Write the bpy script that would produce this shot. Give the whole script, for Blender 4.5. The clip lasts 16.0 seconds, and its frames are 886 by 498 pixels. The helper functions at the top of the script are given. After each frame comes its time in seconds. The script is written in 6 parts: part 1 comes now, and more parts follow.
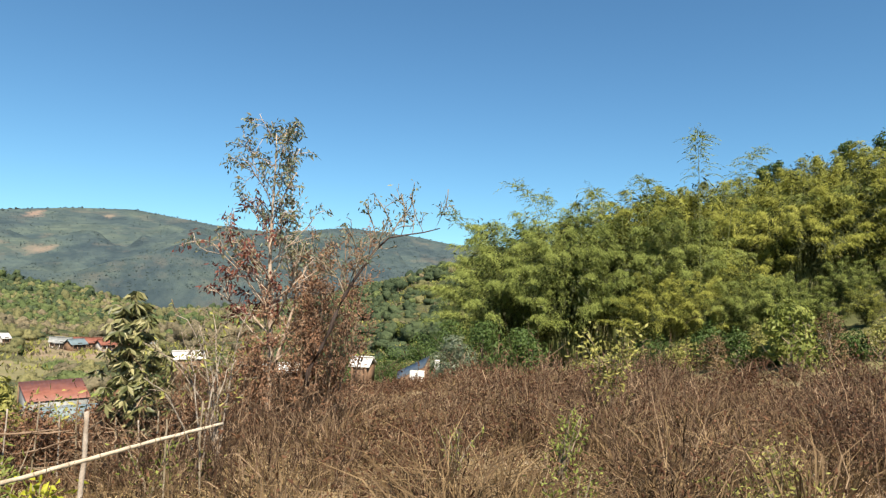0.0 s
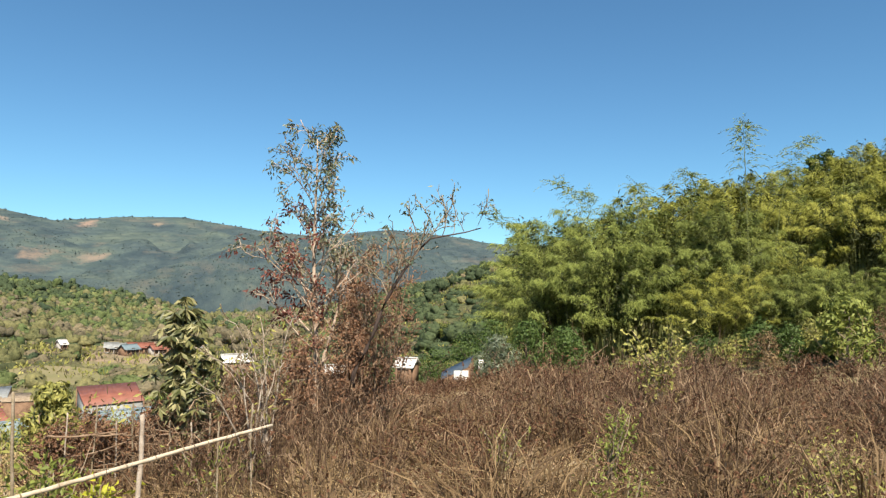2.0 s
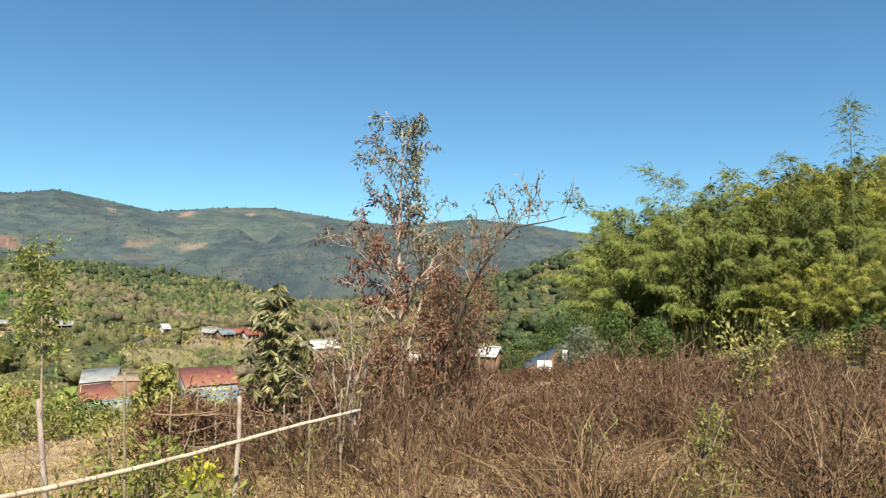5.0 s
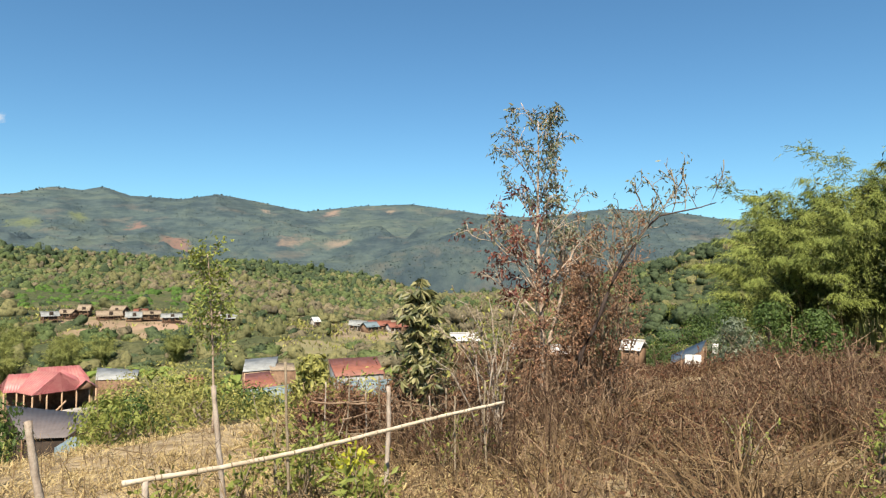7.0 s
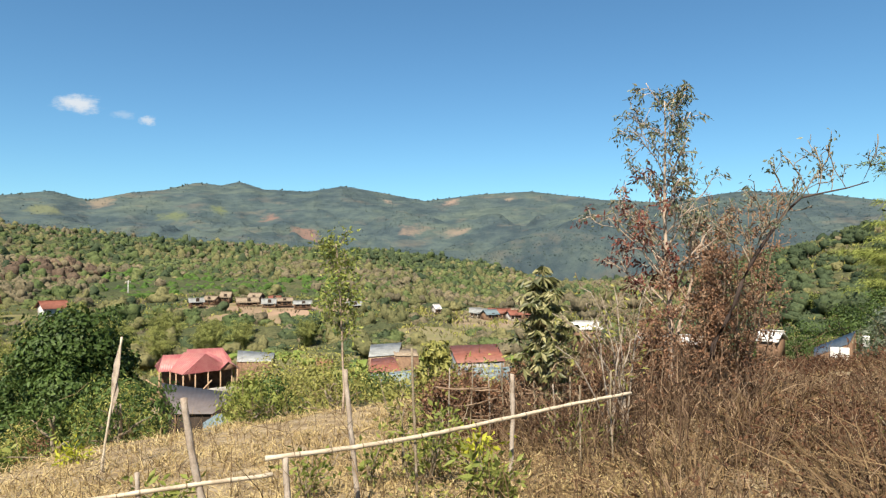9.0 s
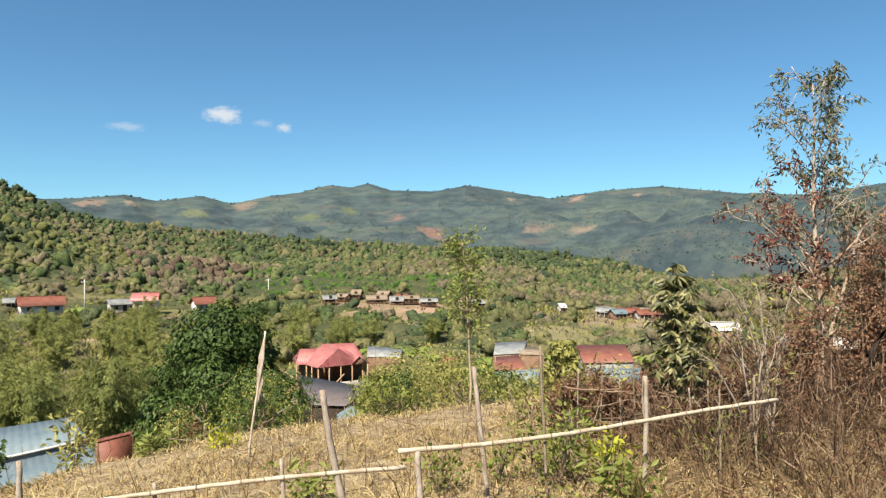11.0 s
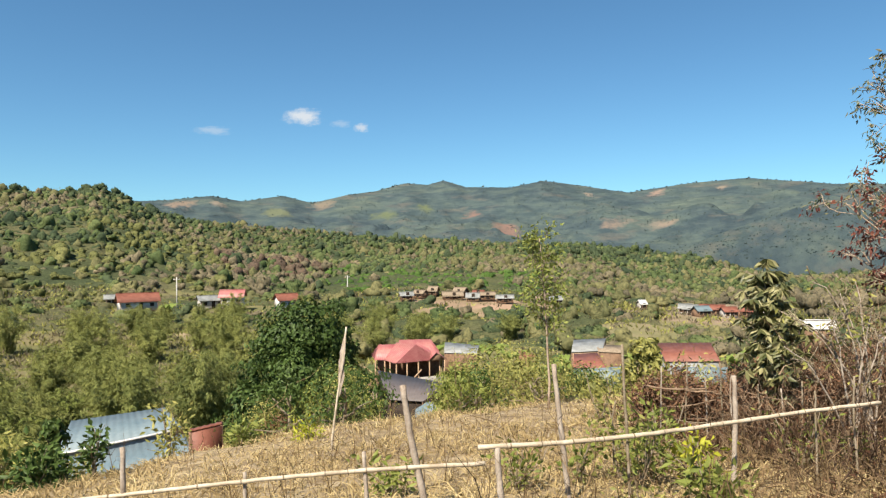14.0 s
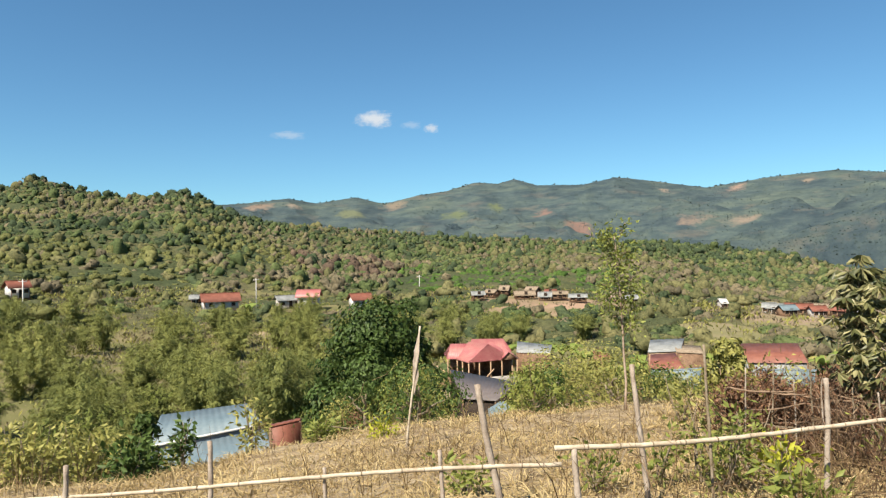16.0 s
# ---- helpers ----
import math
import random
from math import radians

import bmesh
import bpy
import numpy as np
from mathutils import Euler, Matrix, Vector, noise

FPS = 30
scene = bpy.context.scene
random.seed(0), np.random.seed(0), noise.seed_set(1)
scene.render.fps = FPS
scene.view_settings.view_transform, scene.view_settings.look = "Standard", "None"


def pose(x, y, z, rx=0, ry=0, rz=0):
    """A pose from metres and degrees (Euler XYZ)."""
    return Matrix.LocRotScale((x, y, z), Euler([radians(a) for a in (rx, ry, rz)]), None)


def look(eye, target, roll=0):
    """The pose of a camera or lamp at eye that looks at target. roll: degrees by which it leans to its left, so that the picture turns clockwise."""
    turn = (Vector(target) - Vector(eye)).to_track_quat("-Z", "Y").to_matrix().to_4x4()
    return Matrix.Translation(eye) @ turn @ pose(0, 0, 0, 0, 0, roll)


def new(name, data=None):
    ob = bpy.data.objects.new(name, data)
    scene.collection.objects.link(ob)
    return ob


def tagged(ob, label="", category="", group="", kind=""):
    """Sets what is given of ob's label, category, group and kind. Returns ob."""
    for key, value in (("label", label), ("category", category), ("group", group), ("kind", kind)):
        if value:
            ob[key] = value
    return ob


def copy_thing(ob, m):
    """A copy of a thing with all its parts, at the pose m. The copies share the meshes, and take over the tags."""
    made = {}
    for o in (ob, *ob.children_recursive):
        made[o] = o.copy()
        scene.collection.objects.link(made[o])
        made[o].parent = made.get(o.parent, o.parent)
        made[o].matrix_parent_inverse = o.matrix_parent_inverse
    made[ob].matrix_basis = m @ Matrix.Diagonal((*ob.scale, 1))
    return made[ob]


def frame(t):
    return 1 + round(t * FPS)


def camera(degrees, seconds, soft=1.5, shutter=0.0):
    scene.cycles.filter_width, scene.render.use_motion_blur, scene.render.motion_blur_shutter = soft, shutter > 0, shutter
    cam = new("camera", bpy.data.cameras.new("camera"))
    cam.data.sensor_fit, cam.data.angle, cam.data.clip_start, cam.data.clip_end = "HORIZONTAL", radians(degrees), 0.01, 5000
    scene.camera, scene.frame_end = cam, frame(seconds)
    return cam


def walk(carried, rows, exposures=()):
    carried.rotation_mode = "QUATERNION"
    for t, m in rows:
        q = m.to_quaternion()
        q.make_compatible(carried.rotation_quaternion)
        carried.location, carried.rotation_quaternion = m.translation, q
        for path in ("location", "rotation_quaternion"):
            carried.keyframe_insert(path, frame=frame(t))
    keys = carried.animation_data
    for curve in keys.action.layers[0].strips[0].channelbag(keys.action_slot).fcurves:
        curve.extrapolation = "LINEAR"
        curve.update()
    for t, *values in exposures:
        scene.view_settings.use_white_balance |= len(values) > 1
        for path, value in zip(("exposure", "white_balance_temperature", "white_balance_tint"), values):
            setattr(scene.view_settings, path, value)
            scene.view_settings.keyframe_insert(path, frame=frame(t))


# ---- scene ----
cam = camera(66.35, 16.0, soft=1.3)
EYE, ARM = 1.6, 0.2
# seconds, yaw, pitch, roll: a phone held at arm's length, turning with the body to its left
PATH = [
    (0, 0.02, 3.97, -1.61), (0.5, 1.36, 4.13, -1.03), (1, 1.21, 4.07, -0.08), (1.5, 3.14, 4.00, -0.34),
    (2, 3.56, 3.91, -0.50), (2.5, 3.19, 4.21, -0.58), (3, 3.11, 4.58, -0.75), (3.5, 3.71, 4.91, -0.85),
    (3.7, 4.32, 4.62, -0.82), (5.8, 15.25, 2.33, -0.20), (6, 16.45, 2.20, 0.11), (6.5, 19.40, 2.13, 0.09), (7, 22.06, 2.21, -0.04), (7.5, 25.16, 2.05, -0.05),
    (8, 27.43, 1.91, 0.22), (8.5, 29.84, 1.67, 0.16), (9, 32.11, 1.20, 0.27), (9.5, 34.79, 1.07, 0.26),
    (10, 37.71, 0.99, 0.51), (10.2, 38.84, 0.98, 0.50), (12.3, 46.08, 1.22, 0.78), (12.5, 46.39, 1.14, 0.85), (13, 47.27, 1.00, 0.74), (13.5, 48.23, 1.21, 0.86),
    (14, 48.96, 0.90, 0.80), (14.5, 51.39, 0.82, 1.02), (15, 52.40, 0.12, 1.28), (15.5, 53.86, 0.81, 1.32),
    (16, 54.97, 0.95, 1.28),
]
walk(cam, [(t, pose(-ARM * math.sin(radians(a)), ARM * math.cos(radians(a)), EYE, 90 + p, r, a)) for t, a, p, r in PATH],
     exposures=[(0, 1.28), (5, 1.25), (10, 1.22), (16, 1.18)])

# ---- light ----
SUN_AZ, SUN_EL = 198.0, 51.0          # degrees to the left of straight ahead, and above the horizon
world = bpy.data.worlds.new("sky")
scene.world = world
world.use_nodes = True
wn = world.node_tree.nodes
sky = wn.new("ShaderNodeTexSky")
sky.sky_type = "NISHITA"
sky.sun_disc = False
sky.sun_elevation = radians(SUN_EL)
sky.sun_rotation = radians(-SUN_AZ)
sky.air_density, sky.dust_density, sky.ozone_density, sky.altitude = 1.0, 0.25, 1.0, 600
clear = wn.new("ShaderNodeMix")          # the clear dry-season blue
clear.data_type, clear.blend_type = "RGBA", "MULTIPLY"
clear.inputs[0].default_value, clear.inputs[7].default_value = 1.0, (0.65, 1.03, 1.18, 1)
world.node_tree.links.new(sky.outputs[0], clear.inputs[6])
world.node_tree.links.new(clear.outputs[2], wn["Background"].inputs[0])
wn["Background"].inputs[1].default_value = 0.05
sun_data = bpy.data.lights.new("sun", "SUN")
sun_data.energy, sun_data.angle, sun_data.color = 5.0, radians(0.53), (1.0, 0.91, 0.76)
sun = new("sun", sun_data)
sun.matrix_world = look((0, 0, 50), (50 * math.sin(radians(SUN_AZ)) * math.cos(radians(SUN_EL)), -50 * math.cos(radians(SUN_AZ)) * math.cos(radians(SUN_EL)), 50 - 50 * math.sin(radians(SUN_EL))))


# ---- materials ----
def material(name, rough=0.8, spec=0.3, metal=0.0):
    m = bpy.data.materials.new(name)
    m.use_nodes = True
    b = m.node_tree.nodes["Principled BSDF"]
    b.inputs["Roughness"].default_value = rough
    b.inputs["Specular IOR Level"].default_value = spec
    b.inputs["Metallic"].default_value = metal
    return m, m.node_tree.nodes, m.node_tree.links, b


def ramp(nodes, stops):
    r = nodes.new("ShaderNodeValToRGB")
    e = r.color_ramp.elements
    while len(e) < len(stops):
        e.new(0.5)
    for el, (p, c) in zip(e, stops):
        el.position, el.color = p, (*c, 1)
    return r


def mixed(nodes, links, fac, a, b, kind="MIX"):
    m = nodes.new("ShaderNodeMix")
    m.data_type, m.blend_type = "RGBA", kind
    for sock, val in ((m.inputs[0], fac), (m.inputs[6], a), (m.inputs[7], b)):
        if isinstance(val, bpy.types.NodeSocket):
            links.new(val, sock)
        else:
            sock.default_value = val if isinstance(val, float) else (*val, 1)
    return m.outputs[2]


def noise_node(nodes, links, scale, detail=4, rough=0.55, coords=None):
    n = nodes.new("ShaderNodeTexNoise")
    n.inputs["Scale"].default_value, n.inputs["Detail"].default_value, n.inputs["Roughness"].default_value = scale, detail, rough
    if coords is None:
        coords = nodes.new("ShaderNodeNewGeometry").outputs["Position"]
    links.new(coords, n.inputs["Vector"])
    return n.outputs["Fac"]


def foliage(name, stops, patch=0.05, thin=0.3, rough=0.55, spec=0.25, spread=0.5, relief=0.0):
    """Leaves: a colour for each leaf or clump out of a ramp, drifting from patch to patch, and some light let through."""
    m, n, l, b = material(name, rough, spec)
    geo = n.new("ShaderNodeNewGeometry")
    big = noise_node(n, l, patch, 3, 0.6)
    add = n.new("ShaderNodeMath")
    add.operation = "MULTIPLY_ADD"
    l.new(big, add.inputs[0])
    add.inputs[1].default_value, add.inputs[2].default_value = 1.6 + (0.5 - spread) * 2, -0.55 - (0.5 - spread) * 0.6
    mean = n.new("ShaderNodeMath")
    mean.operation = "MULTIPLY_ADD"
    l.new(geo.outputs["Random Per Island"], mean.inputs[0])
    mean.inputs[1].default_value = spread
    half = n.new("ShaderNodeMath")
    half.operation = "MULTIPLY"
    l.new(add.outputs[0], half.inputs[0])
    half.inputs[1].default_value = 0.6
    l.new(half.outputs[0], mean.inputs[2])
    r = ramp(n, stops)
    l.new(mean.outputs[0], r.inputs[0])
    col = r.outputs[0]
    if relief:
        # twigs and leaf masses of a crown seen from far off
        grain = noise_node(n, l, 1.1 / relief, 4, 0.7)
        tone = ramp(n, [(0.36, (0.62, 0.66, 0.62)), (0.5, (1.0, 1.0, 1.0)), (0.66, (1.4, 1.36, 1.25))])
        l.new(grain, tone.inputs[0])
        col = mixed(n, l, 1.0, col, tone.outputs[0], "MULTIPLY")
        bp = n.new("ShaderNodeBump")
        bp.inputs["Strength"].default_value, bp.inputs["Distance"].default_value = 0.8, 0.45 * relief
        l.new(grain, bp.inputs["Height"])
        l.new(bp.outputs[0], b.inputs["Normal"])
    l.new(col, b.inputs["Base Color"])
    tr = n.new("ShaderNodeBsdfTranslucent")
    l.new(col, tr.inputs[0])
    mx = n.new("ShaderNodeMixShader")
    mx.inputs[0].default_value = thin
    l.new(b.outputs[0], mx.inputs[1])
    l.new(tr.outputs[0], mx.inputs[2])
    l.new(mx.outputs[0], n["Material Output"].inputs[0])
    return m


def plain(name, c1, c2, scale, rough=0.8, spec=0.25, bump=0.2, fine=0.0, metal=0.0):
    """Two colours mottled at two sizes, with fine relief."""
    m, n, l, b = material(name, rough, spec, metal)
    tex = n.new("ShaderNodeTexCoord").outputs["Object"]
    a = noise_node(n, l, scale, 5, 0.6, tex)
    f = noise_node(n, l, fine or scale * 9, 3, 0.6, tex)
    r = ramp(n, [(0.3, c1), (0.7, c2)])
    mid = n.new("ShaderNodeMath")
    mid.operation = "MULTIPLY_ADD"
    l.new(f, mid.inputs[0])
    mid.inputs[1].default_value = 0.4
    sub = n.new("ShaderNodeMath")
    sub.operation = "MULTIPLY_ADD"
    l.new(a, sub.inputs[0])
    sub.inputs[1].default_value, sub.inputs[2].default_value = 1.0, -0.2
    l.new(sub.outputs[0], mid.inputs[2])
    l.new(mid.outputs[0], r.inputs[0])
    l.new(r.outputs[0], b.inputs["Base Color"])
    bp = n.new("ShaderNodeBump")
    bp.inputs["Strength"].default_value, bp.inputs["Distance"].default_value = bump, 0.02
    l.new(f, bp.inputs["Height"])
    l.new(bp.outputs[0], b.inputs["Normal"])
    return m


MAT = {
    "wood_green": foliage("green_woods", [(0.05, (0.066, 0.097, 0.039)), (0.5, (0.132, 0.160, 0.064)), (0.95, (0.220, 0.227, 0.096))], 0.03, 0.35, 0.8, 0.1, 0.3, 0.8),
    "wood_olive": foliage("olive_woods", [(0.05, (0.105, 0.110, 0.051)), (0.5, (0.193, 0.181, 0.085)), (0.95, (0.292, 0.254, 0.125))], 0.03, 0.35, 0.8, 0.1, 0.3, 0.8),
    "wood_rust": foliage("rust_brown_woods", [(0.05, (0.105, 0.075, 0.058)), (0.5, (0.175, 0.125, 0.089)), (0.95, (0.260, 0.190, 0.131))], 0.03, 0.35, 0.8, 0.1, 0.3, 0.8),
    "wood_dry": foliage("dry_woods", [(0.05, (0.116, 0.103, 0.070)), (0.5, (0.204, 0.171, 0.109)), (0.95, (0.297, 0.238, 0.153))], 0.03, 0.35, 0.8, 0.1, 0.3, 0.8),
    "wood_blue": foliage("dark_woods", [(0.05, (0.042, 0.062, 0.036)), (0.5, (0.080, 0.105, 0.053)), (0.95, (0.135, 0.155, 0.074))], 0.03, 0.35, 0.8, 0.1, 0.3, 0.8),
    "wood_fresh": foliage("fresh_green_grove", [(0.05, (0.055, 0.105, 0.026)), (0.5, (0.095, 0.160, 0.038)), (0.95, (0.160, 0.225, 0.060))], 0.05, 0.35, 0.8, 0.1, 0.3, 0.8),
    "wood_yellow": foliage("yellow_green_thicket", [(0.05, (0.097, 0.108, 0.039)), (0.5, (0.174, 0.176, 0.067)), (0.95, (0.255, 0.242, 0.105))], 0.03, 0.35, 0.8, 0.1, 0.3, 0.8),
    "bamboo_yellow": foliage("yellow_green_bamboo", [(0.05, (0.134, 0.141, 0.025)), (0.5, (0.274, 0.277, 0.051)), (0.95, (0.456, 0.426, 0.106))], 0.1, 0.22, 0.6, 0.2, 0.4),
    "bamboo_green": foliage("green_bamboo", [(0.05, (0.090, 0.114, 0.025)), (0.5, (0.206, 0.238, 0.056)), (0.95, (0.380, 0.382, 0.111))], 0.1, 0.22, 0.6, 0.2, 0.4),
    # undergrowth between crowns: colours lowered so that gaps read as shade
    "canopy": foliage("shade_dark_canopy", [(0.05, (0.045, 0.060, 0.030)), (0.3, (0.077, 0.085, 0.040)), (0.55, (0.116, 0.107, 0.056)), (0.8, (0.147, 0.124, 0.076))], 0.025, 0.2, 0.85, 0.1, 0.0, 1.0),
    "thicket": foliage("olive_bamboo_thicket", [(0.05, (0.090, 0.112, 0.032)), (0.5, (0.240, 0.250, 0.072)), (0.95, (0.445, 0.415, 0.135))], 0.06, 0.3, 0.6, 0.2, 0.35),
    # inner bamboo leaves, green darkened to stand for shade inside the clump
    "bamboo_shade": foliage("shaded_bamboo_leaves", [(0.05, (0.022, 0.026, 0.007)), (0.5, (0.042, 0.050, 0.012)), (0.95, (0.075, 0.076, 0.022))], 0.1, 0.15, 0.6, 0.2, 0.4),
    "broad_green": foliage("broad_green_leaves", [(0.05, (0.024, 0.043, 0.010)), (0.5, (0.060, 0.097, 0.022)), (0.95, (0.131, 0.179, 0.048))], 0.3, 0.2, 0.55, 0.2),
    "light_green": foliage("light_green_leaves", [(0.05, (0.113, 0.140, 0.028)), (0.5, (0.218, 0.246, 0.056)), (0.95, (0.345, 0.344, 0.105))], 0.4, 0.4),
    "lime_leaf": foliage("lime_green_leaves", [(0.05, (0.150, 0.180, 0.040)), (0.5, (0.290, 0.320, 0.080)), (0.95, (0.440, 0.440, 0.150))], 0.4, 0.45),
    "sap_leaf": foliage("pale_drooping_leaves", [(0.05, (0.040, 0.048, 0.016)), (0.5, (0.136, 0.136, 0.051)), (0.95, (0.336, 0.304, 0.156))], 0.6, 0.2, 0.45, 0.3, 0.8),
    "yellow_leaf": foliage("yellow_leaves", [(0.05, (0.156, 0.172, 0.013)), (0.5, (0.390, 0.390, 0.033)), (0.95, (0.585, 0.546, 0.079))], 0.6, 0.4),
    "red_leaf": foliage("red_brown_leaves", [(0.05, (0.055, 0.014, 0.012)), (0.5, (0.148, 0.047, 0.035)), (0.95, (0.265, 0.117, 0.070))], 0.5, 0.3),
    "rust_leaf": foliage("rust_brown_dry_leaves", [(0.05, (0.091, 0.044, 0.026)), (0.5, (0.226, 0.120, 0.068)), (0.95, (0.380, 0.241, 0.147))], 0.5, 0.25),
    "mixed_leaf": foliage("dull_green_and_ochre_leaves", [(0.05, (0.062, 0.070, 0.035)), (0.5, (0.148, 0.140, 0.074)), (0.95, (0.281, 0.226, 0.125))], 0.5, 0.3),
    "brush": foliage("dry_brown_brush", [(0.05, (0.029, 0.016, 0.010)), (0.38, (0.072, 0.044, 0.027)), (0.62, (0.148, 0.096, 0.059)), (0.9, (0.290, 0.205, 0.132))], 0.4, 0.1, 0.75, 0.15, 0.8),
    "straw": foliage("pale_straw", [(0.05, (0.208, 0.143, 0.062)), (0.5, (0.403, 0.308, 0.151)), (0.95, (0.613, 0.505, 0.281))], 0.5, 0.25, 0.7, 0.2),
    "tan_blade": foliage("tan_dry_grass", [(0.05, (0.055, 0.033, 0.016)), (0.45, (0.133, 0.086, 0.044)), (0.9, (0.255, 0.176, 0.090))], 0.3, 0.15, 0.7, 0.2, 0.7),
    # far trees: distance haze is mixed into these bluish leaf colours
    "mountain_wood": foliage("hazed_mountain_trees", [(0.05, (0.049, 0.071, 0.074)), (0.5, (0.068, 0.092, 0.088)), (0.95, (0.095, 0.116, 0.094))], 0.006, 0.35, 0.9, 0.05, 0.45),
    "grey_stem": plain("grey_brown_bark", (0.125, 0.094, 0.05), (0.265, 0.218, 0.164), 6, 0.85, 0.2, 0.5),
    "pale_bark": plain("pale_bark", (0.236, 0.166, 0.118), (0.433, 0.347, 0.272), 5, 0.8, 0.2, 0.5),
    "brown_twig": plain("brown_twigs", (0.120, 0.077, 0.050), (0.262, 0.181, 0.120), 6, 0.85, 0.2, 0.5),
    "dark_bark": plain("dark_bark", (0.039, 0.027, 0.023), (0.086, 0.062, 0.051), 6, 0.85, 0.2, 0.5),
    "cane": plain("weathered_bamboo_cane", (0.281, 0.218, 0.148), (0.499, 0.429, 0.328), 5, 0.55, 0.35, 0.25),
    "culm": plain("green_bamboo_culm", (0.078, 0.094, 0.027), (0.172, 0.179, 0.062), 3, 0.5, 0.3, 0.2),
    "post": plain("grey_weathered_post", (0.195, 0.148, 0.109), (0.374, 0.320, 0.265), 7, 0.8, 0.2, 0.5),
    "red_roof": plain("red_painted_sheet_roof", (0.295, 0.072, 0.078), (0.377, 0.167, 0.143), 0.8, 0.5, 0.5, 0.1),
    "rust_roof": plain("rusty_red_sheet_roof", (0.133, 0.046, 0.031), (0.218, 0.084, 0.056), 1.2, 0.6, 0.3, 0.2),
    "zinc": plain("weathered_zinc_sheet", (0.117, 0.121, 0.117), (0.250, 0.254, 0.246), 1.0, 0.6, 0.5, 0.15),
    "blue_sheet": plain("pale_blue_sheet", (0.090, 0.130, 0.151), (0.151, 0.192, 0.208), 0.9, 0.6, 0.5, 0.15),
    "dark_blue": plain("dark_blue_sheet", (0.033, 0.048, 0.066), (0.065, 0.080, 0.098), 1.5, 0.5, 0.4, 0.15),
    "slate": plain("grey_brown_sheet_roof", (0.078, 0.064, 0.062), (0.117, 0.098, 0.094), 0.7, 0.6, 0.3, 0.1),
    "white": plain("white_paint", (0.390, 0.374, 0.351), (0.562, 0.546, 0.523), 1.5, 0.7, 0.3, 0.1),
    "timber": plain("brown_timber", (0.094, 0.055, 0.035), (0.203, 0.125, 0.078), 3.0, 0.8, 0.2, 0.3),
    "raw_timber": plain("pale_timber", (0.250, 0.156, 0.094), (0.390, 0.273, 0.179), 3.0, 0.8, 0.2, 0.3),
    "thatch": plain("grey_thatch", (0.142, 0.107, 0.075), (0.283, 0.224, 0.163), 3.0, 0.95, 0.1, 0.6),
    "dark": plain("dark_interior", (0.023, 0.017, 0.014), (0.047, 0.035, 0.027), 2.0, 0.9, 0.1, 0.1),
    "concrete": plain("grey_concrete", (0.265, 0.242, 0.218), (0.406, 0.374, 0.343), 1.5, 0.9, 0.2, 0.3),
    "grey_green_leaf": foliage("grey_green_leaves", [(0.05, (0.05, 0.078, 0.047)), (0.5, (0.156, 0.176, 0.109)), (0.95, (0.312, 0.320, 0.211))], 0.5, 0.3, 0.45, 0.4),
    "weed_leaf": foliage("red_brown_weed_leaves", [(0.05, (0.043, 0.019, 0.011)), (0.5, (0.101, 0.050, 0.027)), (0.95, (0.180, 0.098, 0.056))], 0.4, 0.12, 0.75, 0.15),
    "banana": foliage("banana_leaves", [(0.05, (0.109, 0.156, 0.033)), (0.5, (0.203, 0.257, 0.059)), (0.95, (0.351, 0.367, 0.112))], 0.4, 0.4),
    "olive_leaf": foliage("olive_scrub_leaves", [(0.05, (0.127, 0.134, 0.038)), (0.5, (0.279, 0.267, 0.071)), (0.95, (0.464, 0.408, 0.134))], 0.25, 0.3),
}


# ---- mesh helpers ----
def mesh_of(name, verts, faces, mat, smooth=False):
    """A mesh from an array of places and an array of triangles or quads."""
    verts, faces = np.asarray(verts, dtype=np.float32), np.asarray(faces, dtype=np.int32)
    k = faces.shape[1]
    me = bpy.data.meshes.new(name)
    me.vertices.add(len(verts))
    me.vertices.foreach_set("co", verts.ravel())
    me.loops.add(faces.size)
    me.loops.foreach_set("vertex_index", faces.ravel())
    me.polygons.add(len(faces))
    me.polygons.foreach_set("loop_start", np.arange(0, faces.size, k, dtype=np.int32))
    me.polygons.foreach_set("loop_total", np.full(len(faces), k, dtype=np.int32))
    if smooth:
        me.polygons.foreach_set("use_smooth", np.ones(len(faces), dtype=bool))
    me.update(calc_edges=True)
    me.materials.append(MAT[mat] if isinstance(mat, str) else mat)
    return me


def part(name, geo, mat, parent=None, label="", smooth=False, at=None):
    """Links one mesh, under a thing or a part where one is given."""
    ob = new(name, geo if isinstance(geo, bpy.types.Mesh) else mesh_of(name, geo[0], geo[1], mat, smooth))
    if parent is not None:
        ob.parent = parent
    if at is not None:
        ob.matrix_basis = at
    return tagged(ob, label)


def thing(name, label, category, group="", kind="", at=None):
    ob = new(name)
    ob.empty_display_size = 0.2
    if at is not None:
        ob.matrix_basis = at
    return tagged(ob, label, category, group, kind)


def join(geos):
    vs, fs, o = [], [], 0
    for v, f in geos:
        vs.append(v)
        fs.append(np.asarray(f) + o)
        o += len(v)
    return np.concatenate(vs), np.concatenate(fs)


